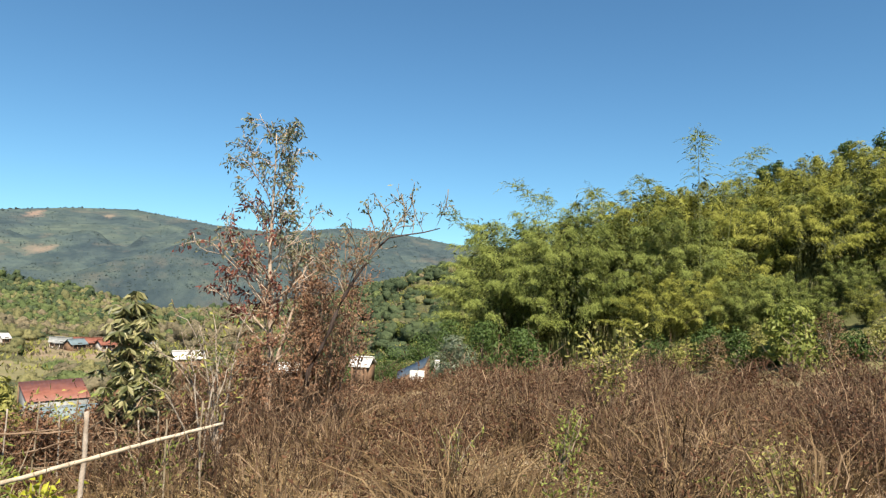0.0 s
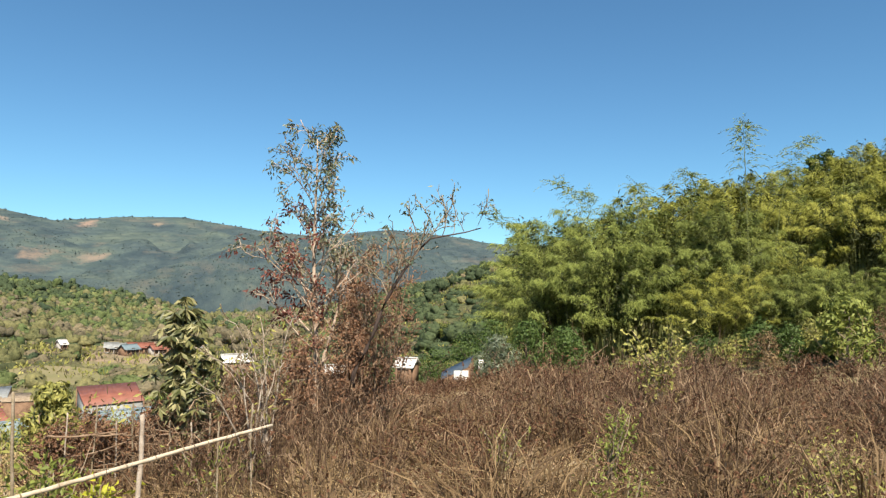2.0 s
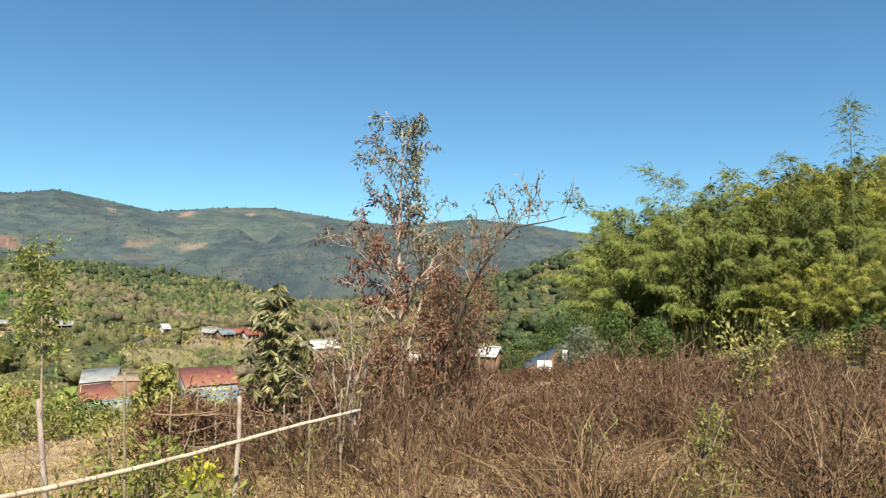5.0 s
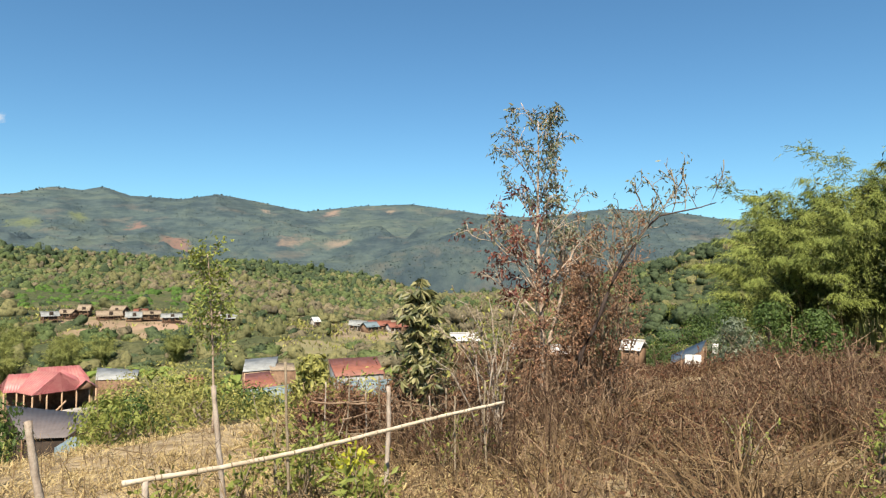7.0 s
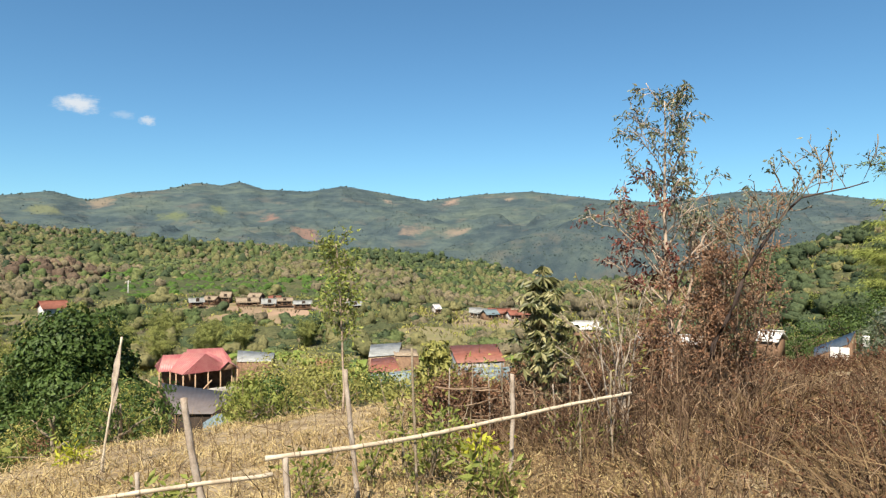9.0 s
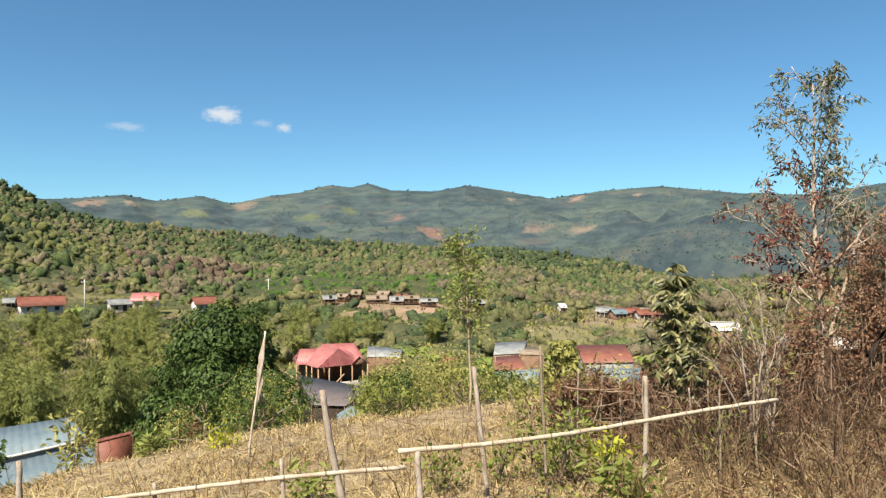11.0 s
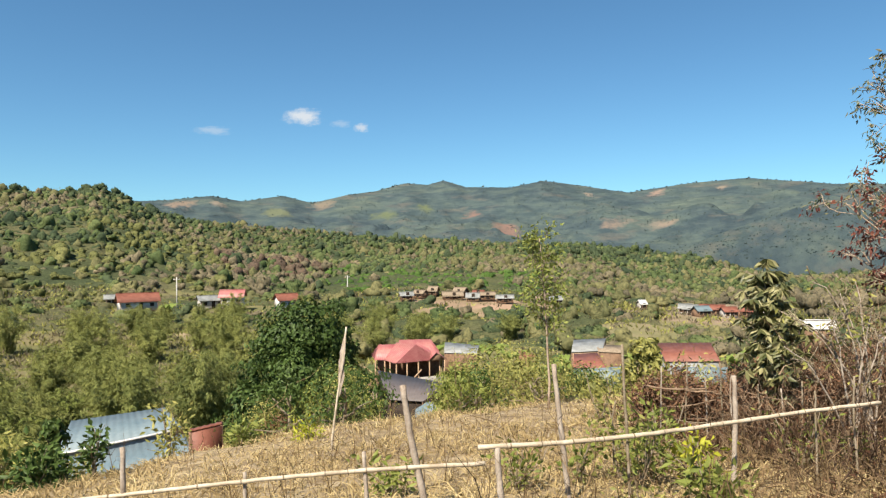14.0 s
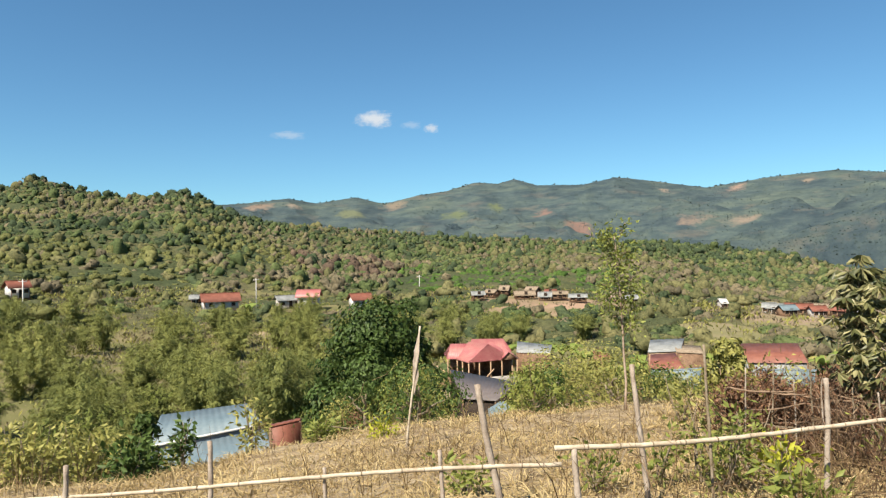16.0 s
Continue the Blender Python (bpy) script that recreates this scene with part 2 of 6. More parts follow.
def tube(path, radii, sides=6):
    """A round rod along a path, closed at its ends by narrowing."""
    p = np.asarray(path, dtype=float)
    r = np.broadcast_to(np.asarray(radii, dtype=float), (len(p),))
    t = np.gradient(p, axis=0)
    t /= np.linalg.norm(t, axis=1, keepdims=True) + 1e-9
    ref = np.where(np.abs(t[:, 2:3]) > 0.9, [[1.0, 0, 0]], [[0, 0, 1.0]])
    u = np.cross(ref, t)
    u /= np.linalg.norm(u, axis=1, keepdims=True) + 1e-9
    w = np.cross(t, u)
    a = np.linspace(0, 2 * np.pi, sides, endpoint=False)
    ring = p[:, None] + r[:, None, None] * (np.cos(a)[None, :, None] * u[:, None] + np.sin(a)[None, :, None] * w[:, None])
    v = np.concatenate([ring.reshape(-1, 3), p[:1] - t[:1] * r[0] * 0.2, p[-1:] + t[-1:] * r[-1] * 0.2])
    i, j = np.meshgrid(np.arange(len(p) - 1), np.arange(sides), indexing="ij")
    k = (j + 1) % sides
    f = np.stack([i * sides + j, i * sides + k, (i + 1) * sides + k, (i + 1) * sides + j], -1).reshape(-1, 4)
    n0 = len(p) * sides
    j = np.arange(sides)
    k = (j + 1) % sides
    e = (len(p) - 1) * sides
    caps = np.concatenate([np.stack([np.full(sides, n0), k, j, j], 1)[:, :3], np.stack([np.full(sides, n0 + 1), e + j, e + k], 1)])
    tri = np.concatenate([f[:, [0, 1, 2]], f[:, [0, 2, 3]], caps])
    return v, tri


def box(cx, cy, cz, sx, sy, sz, m=None, bevel=0.0):
    bm = bmesh.new()
    bmesh.ops.create_cube(bm, size=1, matrix=Matrix.Translation((cx, cy, cz)) @ Matrix.Diagonal((sx, sy, sz, 1)))
    if bevel:
        bmesh.ops.bevel(bm, geom=bm.edges[:], offset=bevel, segments=1, affect="EDGES")
    return take(bm, m)


def take(bm, m=None):
    if m is not None:
        bm.transform(m)
    bmesh.ops.triangulate(bm, faces=bm.faces[:])
    bm.verts.index_update()
    v = np.array([tuple(q.co) for q in bm.verts])
    f = np.array([[q.index for q in a.verts] for a in bm.faces])
    bm.free()
    return v, f


def unit(v):
    return v / (np.linalg.norm(v, axis=-1, keepdims=True) + 1e-9)


def leaves(base, way, length, width, rng, fold=0.25, side=None):
    """Pointed leaves, each folded along its midrib: four corners and two triangles a leaf."""
    n = len(base)
    way = unit(way)
    s = unit(np.cross(way, rng.normal(size=(n, 3)))) if side is None else side
    up = np.cross(s, way)
    length, width = np.broadcast_to(length, n)[:, None], np.broadcast_to(width, n)[:, None]
    mid = base + way * length * 0.45
    v = np.stack([base, mid + s * width * 0.5 + up * width * fold, base + way * length, mid - s * width * 0.5 + up * width * fold], 1).reshape(-1, 3)
    o = np.arange(n)[:, None] * 4
    return v, np.concatenate([o + [0, 1, 2], o + [0, 2, 3]])


# ---- the lie of the land ----
def lattice(ix, iy, seed):
    h = (ix.astype(np.int64) * 374761393 + iy.astype(np.int64) * 668265263 + seed * 974634777) & 0xFFFFFFFF
    h = ((h ^ (h >> 13)) * 1274126177) & 0xFFFFFFFF
    return ((h ^ (h >> 16)) & 0xFFFFFF) / float(0xFFFFFF)


def vnoise(x, y, seed=0):
    ix, iy = np.floor(x), np.floor(y)
    fx, fy = x - ix, y - iy
    fx, fy = fx * fx * (3 - 2 * fx), fy * fy * (3 - 2 * fy)
    a, b = lattice(ix, iy, seed), lattice(ix + 1, iy, seed)
    c, d = lattice(ix, iy + 1, seed), lattice(ix + 1, iy + 1, seed)
    return (a * (1 - fx) + b * fx) * (1 - fy) + (c * (1 - fx) + d * fx) * fy


def fbm(x, y, seed=0, octaves=4):
    s, w = 0, 0.5
    for o in range(octaves):
        s = s + w * (vnoise(x * 2 ** o, y * 2 ** o, seed + o) - 0.5)
        w *= 0.5
    return s


def across(az, pairs):
    a, v = zip(*pairs)
    az = (np.asarray(az, dtype=float) + 150) % 360 - 150
    return np.interp(az, a, v)


def tan(deg):
    return np.tan(np.radians(deg))


# height of the ground at set distances, from direction to direction (degrees to the left of straight ahead)
SLOPE = [(-150, 0.0), (-60, 0.05), (5, 0.075), (40, 0.105), (60, 0.125), (80, 0.15), (110, 0.1), (209, 0.0)]
CREST = [(-150, 20), (-40, 30), (8, 30), (18, 22), (30, 17), (45, 15), (60, 14), (80, 12), (209, 20)]
AT_75 = [(-150, 6), (-60, 9), (-34, 5), (-18, -1), (-2, -6), (10, -11), (30, -12.5), (48, -14), (88, -15), (140, -4), (209, 6)]
AT_130 = [(-150, 10), (-60, 22), (-34, 17), (-22, 10), (-8, 1), (4, -6), (14, -13), (40, -14), (60, -14), (75, -14), (88, -10), (140, 4), (209, 10)]
AT_200 = [(-150, 14), (-60, 30), (-34, 30), (-20, 20), (-6, 14), (-0.3, 9.5), (4.2, 3.2), (9, -2.5), (16, -14), (28, -14.5), (40, -11), (45, -9), (52, -8.5), (58, -10), (66, -9), (76, -7.5), (88, -3), (140, 12), (209, 14)]
AT_330 = [(-150, 20), (-34, 40), (-10, 22), (0, 11), (6, 2), (16, -13), (28, -10), (45, -3), (60, 0), (68, 7), (76, 22), (88, 22), (140, 26), (209, 20)]
RISE_500 = [(-150, 3), (-34, 4), (-6, 2.6), (4, 1), (12, -1.2), (22, -2.0), (26, -0.9), (29.4, -0.2), (32, 0.2), (36, 0.75), (43, 1.15), (50, 1.5), (57, 2.0), (62, 2.5), (68, 3.0), (70.5, 3.4), (72.6, 4.0), (75.6, 5.4), (77.7, 5.0), (80.9, 5.0), (83.5, 5.7), (86, 6.2), (88, 5.3), (92, 5), (209, 3)]
RISE_1300 = [(-150, 2), (-34, 2), (-2, 2.0), (8, 3.0), (15, 3.8), (19, 4.1), (21.3, 3.9), (23.2, 3.2), (26.1, 2.3), (28.9, 1.2), (33, 1.2), (45, 1.6), (60, 2.0), (68, 3.2), (72, 3.2), (80, 2), (209, 2)]
RISE_3000 = [(-150, 4), (-34, 4), (-1.2, 4.4), (2, 5.0), (8, 5.6), (14, 5.0), (18.5, 5.2), (21.6, 5.7), (24.7, 6.15), (29, 5.95), (33.6, 5.4), (37.8, 6.2), (40.5, 6.6), (43.2, 6.1), (46.9, 6.2), (48.8, 6.8),
             (50.2, 6.5), (52.1, 6.65), (54.5, 6.0), (56.9, 5.7), (59.8, 5.0), (62.2, 5.6), (64.1, 5.3), (65.5, 5.1), (67.7, 5.5), (70.9, 5.1), (72.9, 4.9), (80, 5), (209, 4)]


def ground(az, d):
    """The height of the ground in a direction and at a distance."""
    az, d = np.broadcast_arrays(np.asarray(az, dtype=float), np.asarray(d, dtype=float))
    x, y = -np.sin(np.radians(az)) * d, np.cos(np.radians(az)) * d
    sl, dc, z75 = across(az, SLOPE), across(az, CREST), across(az, AT_75)
    zc = -sl * dc
    u = np.clip((d - dc) / (75 - dc), 0, 1)
    z = np.where(d < dc, -sl * d, zc + (z75 - zc) * (1 - (1 - u) ** 1.7))
    nodes = [(75, z75), (130, across(az, AT_130)), (200, across(az, AT_200)), (330, across(az, AT_330)),
             (500, EYE + 500 * tan(across(az, RISE_500))), (640, EYE + 560 * tan(across(az, RISE_500) - 1.2)), (1300, EYE + 1300 * tan(across(az, RISE_1300))),
             (1900, EYE + 1900 * tan(across(az, RISE_1300) * 0.55 + across(az, RISE_3000) * 0.28)),
             (3000, EYE + 3000 * tan(across(az, RISE_3000) - 0.12)), (4400, 120.0 + 0 * az)]
    for (d0, z0), (d1, z1) in zip(nodes, nodes[1:]):
        u = (d - d0) / (d1 - d0)
        s = 0.5 * u + 0.5 * u * u * (3 - 2 * u)
        z = np.where((d >= d0) & (d < d1), z0 + (z1 - z0) * s, z)
    z = np.where(d >= 4400, 120, z)
    z = z + np.clip(d / 8, 0.15, 1) * 0.10 * fbm(x / 1.6, y / 1.6, 3) + np.clip((d - 20) / 60, 0, 1) * 2.2 * fbm(x / 22, y / 22, 9)
    far = np.clip((d - 1150) / 800, 0, 1) * np.clip((2985 - d) / 520, 0.03, 1)
    arc = np.radians(az) * 2200
    spur = 1 - np.abs(2 * vnoise(arc / 420 + 2.2 * fbm(x / 420, y / 420, 5), d / 900, 21) - 1)
    rib = 1 - np.abs(2 * vnoise(arc / 120 + 1.6 * fbm(x / 160, y / 160, 6), d / 260, 22) - 1)
    z = z + far * (165 * (spur - 0.92) + 38 * (rib - 0.9) + 50 * fbm(x / 260, y / 260, 31, 5))
    return z


def spot(az, d, up=0.0, z=None):
    """The place in a direction, at a distance, on the ground or at a height."""
    a = math.radians(az)
    return Vector((-math.sin(a) * d, math.cos(a) * d, (float(ground(az, d)) if z is None else z) + up))


def seen(az, el, d):
    """The place in a direction, at an angle above the eye's level, at a distance along the ground."""
    return spot(az, d, 0, EYE + d * math.tan(math.radians(el)))


def xyz(az, d, up=0.0):
    a = np.radians(az)
    return np.stack([-np.sin(a) * d, np.cos(a) * d, ground(az, d) + up], -1)


def on_slope(az, el):
    """How far off the land first rises to an angle above eye level, past the foothill."""
    ds = np.linspace(800, 3000, 441)
    up = np.maximum.accumulate((ground(np.full(441, float(az)), ds) - EYE) / ds)
    return float(ds[min(np.searchsorted(up, math.tan(radians(el))), 440)])


def turf():
    """Soil and short growth: straw near by, bare and green patches in the valley, wooded mountains tinted with distance
    haze, with cleared fields.
    """
    m, n, l, b = material("ground", 0.95, 0.1)
    pos = n.new("ShaderNodeNewGeometry").outputs["Position"]
    dist = n.new("ShaderNodeVectorMath")
    dist.operation = "LENGTH"
    l.new(pos, dist.inputs[0])

    def step(a, bb):
        r = n.new("ShaderNodeMapRange")
        r.interpolation_type = "SMOOTHSTEP"
        l.new(dist.outputs["Value"], r.inputs[0])
        r.inputs[1].default_value, r.inputs[2].default_value = a, bb
        return r.outputs[0]

    near = ramp(n, [(0.34, (0.130, 0.092, 0.056)), (0.5, (0.245, 0.185, 0.114)), (0.66, (0.350, 0.280, 0.182))])
    l.new(noise_node(n, l, 2.3, 8, 0.7, pos), near.inputs[0])
    valley = ramp(n, [(0.38, (0.062, 0.070, 0.027)), (0.5, (0.117, 0.113, 0.047)), (0.6, (0.160, 0.135, 0.072)), (0.72, (0.235, 0.185, 0.115))])
    l.new(noise_node(n, l, 0.035, 6, 0.65, pos), valley.inputs[0])
    # stands of trees run up the mountain sides: bearing and height take the place of the plan
    sep = n.new("ShaderNodeSeparateXYZ")
    l.new(pos, sep.inputs[0])
    bear = n.new("ShaderNodeMath")
    bear.operation = "ARCTAN2"
    l.new(sep.outputs[0], bear.inputs[0])
    l.new(sep.outputs[1], bear.inputs[1])
    face = n.new("ShaderNodeCombineXYZ")
    for src, fac, k in ((bear.outputs[0], 2400.0, 0), (sep.outputs[2], 3.2, 1), (dist.outputs["Value"], 0.3, 2)):
        mul = n.new("ShaderNodeMath")
        mul.operation = "MULTIPLY"
        l.new(src, mul.inputs[0])
        mul.inputs[1].default_value = fac
        l.new(mul.outputs[0], face.inputs[k])
    face = face.outputs[0]
    # forest ramps lean to blue: the haze of distance is painted in
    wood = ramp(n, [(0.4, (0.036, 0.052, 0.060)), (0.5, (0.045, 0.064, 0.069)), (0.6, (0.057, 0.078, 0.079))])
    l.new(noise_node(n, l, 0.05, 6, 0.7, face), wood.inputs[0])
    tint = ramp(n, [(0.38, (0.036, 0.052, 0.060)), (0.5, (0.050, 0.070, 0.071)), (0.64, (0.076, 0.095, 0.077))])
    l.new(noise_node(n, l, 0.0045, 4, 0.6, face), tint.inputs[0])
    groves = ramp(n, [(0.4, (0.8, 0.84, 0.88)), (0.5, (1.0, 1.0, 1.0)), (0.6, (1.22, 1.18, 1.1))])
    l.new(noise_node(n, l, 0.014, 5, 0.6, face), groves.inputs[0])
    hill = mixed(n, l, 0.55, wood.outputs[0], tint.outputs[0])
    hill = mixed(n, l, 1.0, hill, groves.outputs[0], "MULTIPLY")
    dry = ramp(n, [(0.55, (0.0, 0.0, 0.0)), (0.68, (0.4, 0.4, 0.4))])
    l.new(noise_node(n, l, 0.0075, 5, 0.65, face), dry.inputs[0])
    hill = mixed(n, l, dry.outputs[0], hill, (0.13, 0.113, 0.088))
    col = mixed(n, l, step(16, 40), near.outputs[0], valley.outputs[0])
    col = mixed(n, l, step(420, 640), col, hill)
    # cleared fields on the mountains: direction, angle above eye level, half breadth and half height in degrees, colour
    patches = []
    for az, el, hw, hh, c in ((46.4, 3.65, 1.1, 0.36, (0.165, 0.100, 0.082)), (43.5, 3.0, 1.3, 0.3, (0.175, 0.105, 0.085)), (34.3, 2.75, 2.0, 0.32, (0.165, 0.125, 0.098)), (30.6, 2.6, 2.0, 0.18, (0.180, 0.140, 0.110)), (31.5, 5.1, 1.0, 0.36, (0.230, 0.160, 0.125)), (36.8, 5.2, 0.6, 0.2, (0.220, 0.170, 0.135)),
                              (70.2, 4.65, 1.6, 0.3, (0.190, 0.140, 0.105)), (67.2, 4.85, 1.0, 0.16, (0.200, 0.155, 0.118)), (59.0, 4.6, 1.5, 0.5, (0.165, 0.132, 0.098)), (50.3, 4.3, 0.9, 0.55, (0.105, 0.122, 0.060)), (54.0, 3.8, 1.5, 0.5, (0.098, 0.115, 0.060)), (26.5, 5.3, 0.7, 0.2, (0.180, 0.145, 0.112)), (62.5, 4.0, 1.5, 0.4, (0.110, 0.120, 0.068))):
        d0, d1, d2 = on_slope(az, el - hh), on_slope(az, el), on_slope(az, el + hh)
        patches.append((az, d1, math.radians(hw) * d1, max(40.0, (d2 - d0) / 2), 0.014, c))
    # yards and bare earth in the valley: direction, distance, half breadth and half depth in metres, raggedness, colour
    for az, d, hw, hd, rag, c in (*patches, (46.8, 178, 46, 34, 0.1, (0.250, 0.170, 0.118)), (43.4, 166, 12, 34, 0.1, (0.300, 0.200, 0.138)),
                                 (28, 176, 44, 30, 0.1, (0.260, 0.185, 0.135)), (36, 150, 40, 20, 0.1, (0.250, 0.182, 0.130)), (31, 140, 60, 40, 0.06, (0.165, 0.150, 0.075)), (51, 80, 9, 7, 0.2, (0.281, 0.211, 0.156)), (52.5, 40, 3, 4, 0.5, (0.203, 0.101, 0.066)), (-30, 8.5, 2.4, 2.0, 0.5, (0.328, 0.242, 0.172))):
        c0 = spot(az, d, 0, 0)
        mp = n.new("ShaderNodeMapping")
        mp.vector_type = "TEXTURE"
        mp.inputs["Location"].default_value = c0
        mp.inputs["Rotation"].default_value = (0, 0, radians(az))
        mp.inputs["Scale"].default_value = (hw, hd, 1e5)
        l.new(pos, mp.inputs[0])
        ln = n.new("ShaderNodeVectorMath")
        ln.operation = "LENGTH"
        l.new(mp.outputs[0], ln.inputs[0])
        wob = n.new("ShaderNodeMath")
        wob.operation = "MULTIPLY_ADD"
        l.new(noise_node(n, l, rag, 5, 0.7, pos), wob.inputs[0])
        wob.inputs[1].default_value = 2.9
        l.new(ln.outputs["Value"], wob.inputs[2])
        rr = n.new("ShaderNodeMapRange")
        l.new(wob.outputs[0], rr.inputs[0])
        rr.inputs[1].default_value, rr.inputs[2].default_value, rr.inputs[3].default_value, rr.inputs[4].default_value = 1.7, 2.3, 0.8, 0.0
        col = mixed(n, l, rr.outputs[0], col, c)
    l.new(col, b.inputs["Base Color"])
    bp = n.new("ShaderNodeBump")
    bp.inputs["Strength"].default_value = 0.7
    bp.inputs["Distance"].default_value = 0.05
    l.new(noise_node(n, l, 14, 6, 0.7, pos), bp.inputs["Height"])
    bp2 = n.new("ShaderNodeBump")
    bp2.inputs["Strength"].default_value = 1.0
    bp2.inputs["Distance"].default_value = 4.5
    l.new(mixed(n, l, step(400, 700), (0.0, 0.0, 0.0), noise_node(n, l, 0.045, 6, 0.7, face)), bp2.inputs["Height"])
    l.new(bp.outputs[0], bp2.inputs["Normal"])
    l.new(bp2.outputs[0], b.inputs["Normal"])
    return m


def build_ground():
    azs = np.concatenate([np.arange(-40, 95, 0.22), np.arange(95, 320, 3.0)])
    ds = np.concatenate([[0.4], np.geomspace(1, 40, 44), np.geomspace(42, 640, 60), np.geomspace(660, 2300, 60), np.linspace(2330, 3200, 44), np.linspace(3300, 4600, 8)])
    A, D = np.meshgrid(azs, ds, indexing="ij")
    v = xyz(A, D).reshape(-1, 3)
    na, nd = A.shape
    i, j = np.meshgrid(np.arange(na), np.arange(nd - 1), indexing="ij")
    k = (i + 1) % na
    f = np.stack([i * nd + j, k * nd + j, k * nd + j + 1, i * nd + j + 1], -1).reshape(-1, 4)
    v = np.concatenate([v, [[0, 0, 0]]])
    hub = len(v) - 1
    i = np.arange(na)
    cap = np.stack([np.full(na, hub), ((i + 1) % na) * nd, i * nd], 1)
    tri = np.concatenate([f[:, [0, 1, 2]], f[:, [0, 2, 3]], cap])
    tagged(part("ground", (v, tri[:, ::-1]), turf(), smooth=True), "dry ground sloping down to a valley and up haze-tinted wooded mountains", "ground", kind="structure")


build_ground()


# ---- woods of the valley and the hills ----
def shingled(rng, p, out, length, width, down=0.35, loose=0.45, fold=0.2):
    """Leaves laid like shingles over a crown: they follow its surface, hang a little and stand off unevenly."""
    n = len(p)
    way = unit(np.cross(out, rng.normal(size=(n, 3))) + out * 0.25 - np.array([0, 0, down]))
    face = unit(out + rng.normal(size=(n, 3)) * loose)
    side = unit(np.cross(way, face))
    return leaves(p - way * (np.broadcast_to(length, n) * 0.5)[:, None], way, length, width, rng, fold, side)


def round_body(fine):
    bm = bmesh.new()
    bmesh.ops.create_icosphere(bm, subdivisions=fine, radius=1)
    bmesh.ops.delete(bm, geom=[q for q in bm.verts if q.co.z < -0.55], context="VERTS")
    return take(bm)


BODY = {2: round_body(2), 3: round_body(3)}


def crown_proto(rng, sprigs, tall, lobes=5, size=0.2, fine=3, bole=0.0):
    """A crown one metre in radius: one body swelling into overlapping lobes, with loose sprigs standing off it."""
    c = rng.normal(size=(lobes, 3)) * [0.36, 0.36, 0.26 * tall]
    r = rng.uniform(0.34, 0.56, lobes)

    def reach(u):
        cu = u @ c.T
        h = r ** 2 - (c ** 2).sum(1) + cu ** 2
        return np.maximum(np.where(h > 0, cu + np.sqrt(np.maximum(h, 0)), 0.3).max(1), 0.3)

    v, f = BODY[fine]
    u = unit(v)
    body = u * (reach(u) * rng.uniform(0.74, 1.12, len(u)))[:, None] * [1, 1, tall]
    w = unit(rng.normal(size=(sprigs, 3)) + [0, 0, 0.25])
    p = w * (reach(w) * rng.uniform(0.88, 1.14, sprigs))[:, None] * [1, 1, tall]
    geos = [(body, f), shingled(rng, p, w, size * rng.uniform(0.6, 1.3, sprigs), size * rng.uniform(0.5, 0.9, sprigs), 0.35, 0.4)]
    v, f = join(geos)
    return v + [0, 0, 0.55 * tall + bole], f


def scatter(protos, places, sizes, rng):
    """Many copies of a few crowns, turned and sized, in one mesh."""
    kind = rng.integers(0, len(protos), len(places))
    turn = rng.uniform(0, 2 * np.pi, len(places))
    out = []
    for q, (v, f) in enumerate(protos):
        s = np.where(kind == q)[0]
        if not len(s):
            continue
        c, sn = np.cos(turn[s])[:, None], np.sin(turn[s])[:, None]
        w = np.stack([v[None, :, 0] * c - v[None, :, 1] * sn, v[None, :, 0] * sn + v[None, :, 1] * c, np.broadcast_to(v[None, :, 2], (len(s), len(v)))], -1)
        w = w * sizes[s][:, None, None] + places[s][:, None, :]
        out.append((w.reshape(-1, 3), (f[None] + (np.arange(len(s)) * len(v))[:, None, None]).reshape(-1, 3)))
    return join(out)


def clearing(az, d):
    """True where the valley is open: yards, paths and fields."""
    x, y = -np.sin(np.radians(az)) * d, np.cos(np.radians(az)) * d
    open_ = (fbm(x / 40, y / 40, 77) > 0.17) & (d < 230)
    for a0, d0, w, dp in ((51, 84, 9, 13), (33, 76, 12, 10), (46.6, 184, 24, 11), (29, 195, 20, 22), (73, 30, 5, 9), (52, 62, 7, 8), (33, 140, 9, 16), (20, 160, 8, 20), (27.2, 168, 13, 22), (73, 178, 7, 7), (66, 178, 12, 7), (62, 172, 6, 6), (87, 176, 4, 4), (76, 42, 7, 6), (45, 165, 20, 9)):
        across_m, along_m = np.radians(az - a0) * d, d - d0
        open_ |= (across_m / w) ** 2 + (along_m / dp) ** 2 < 1
    return open_


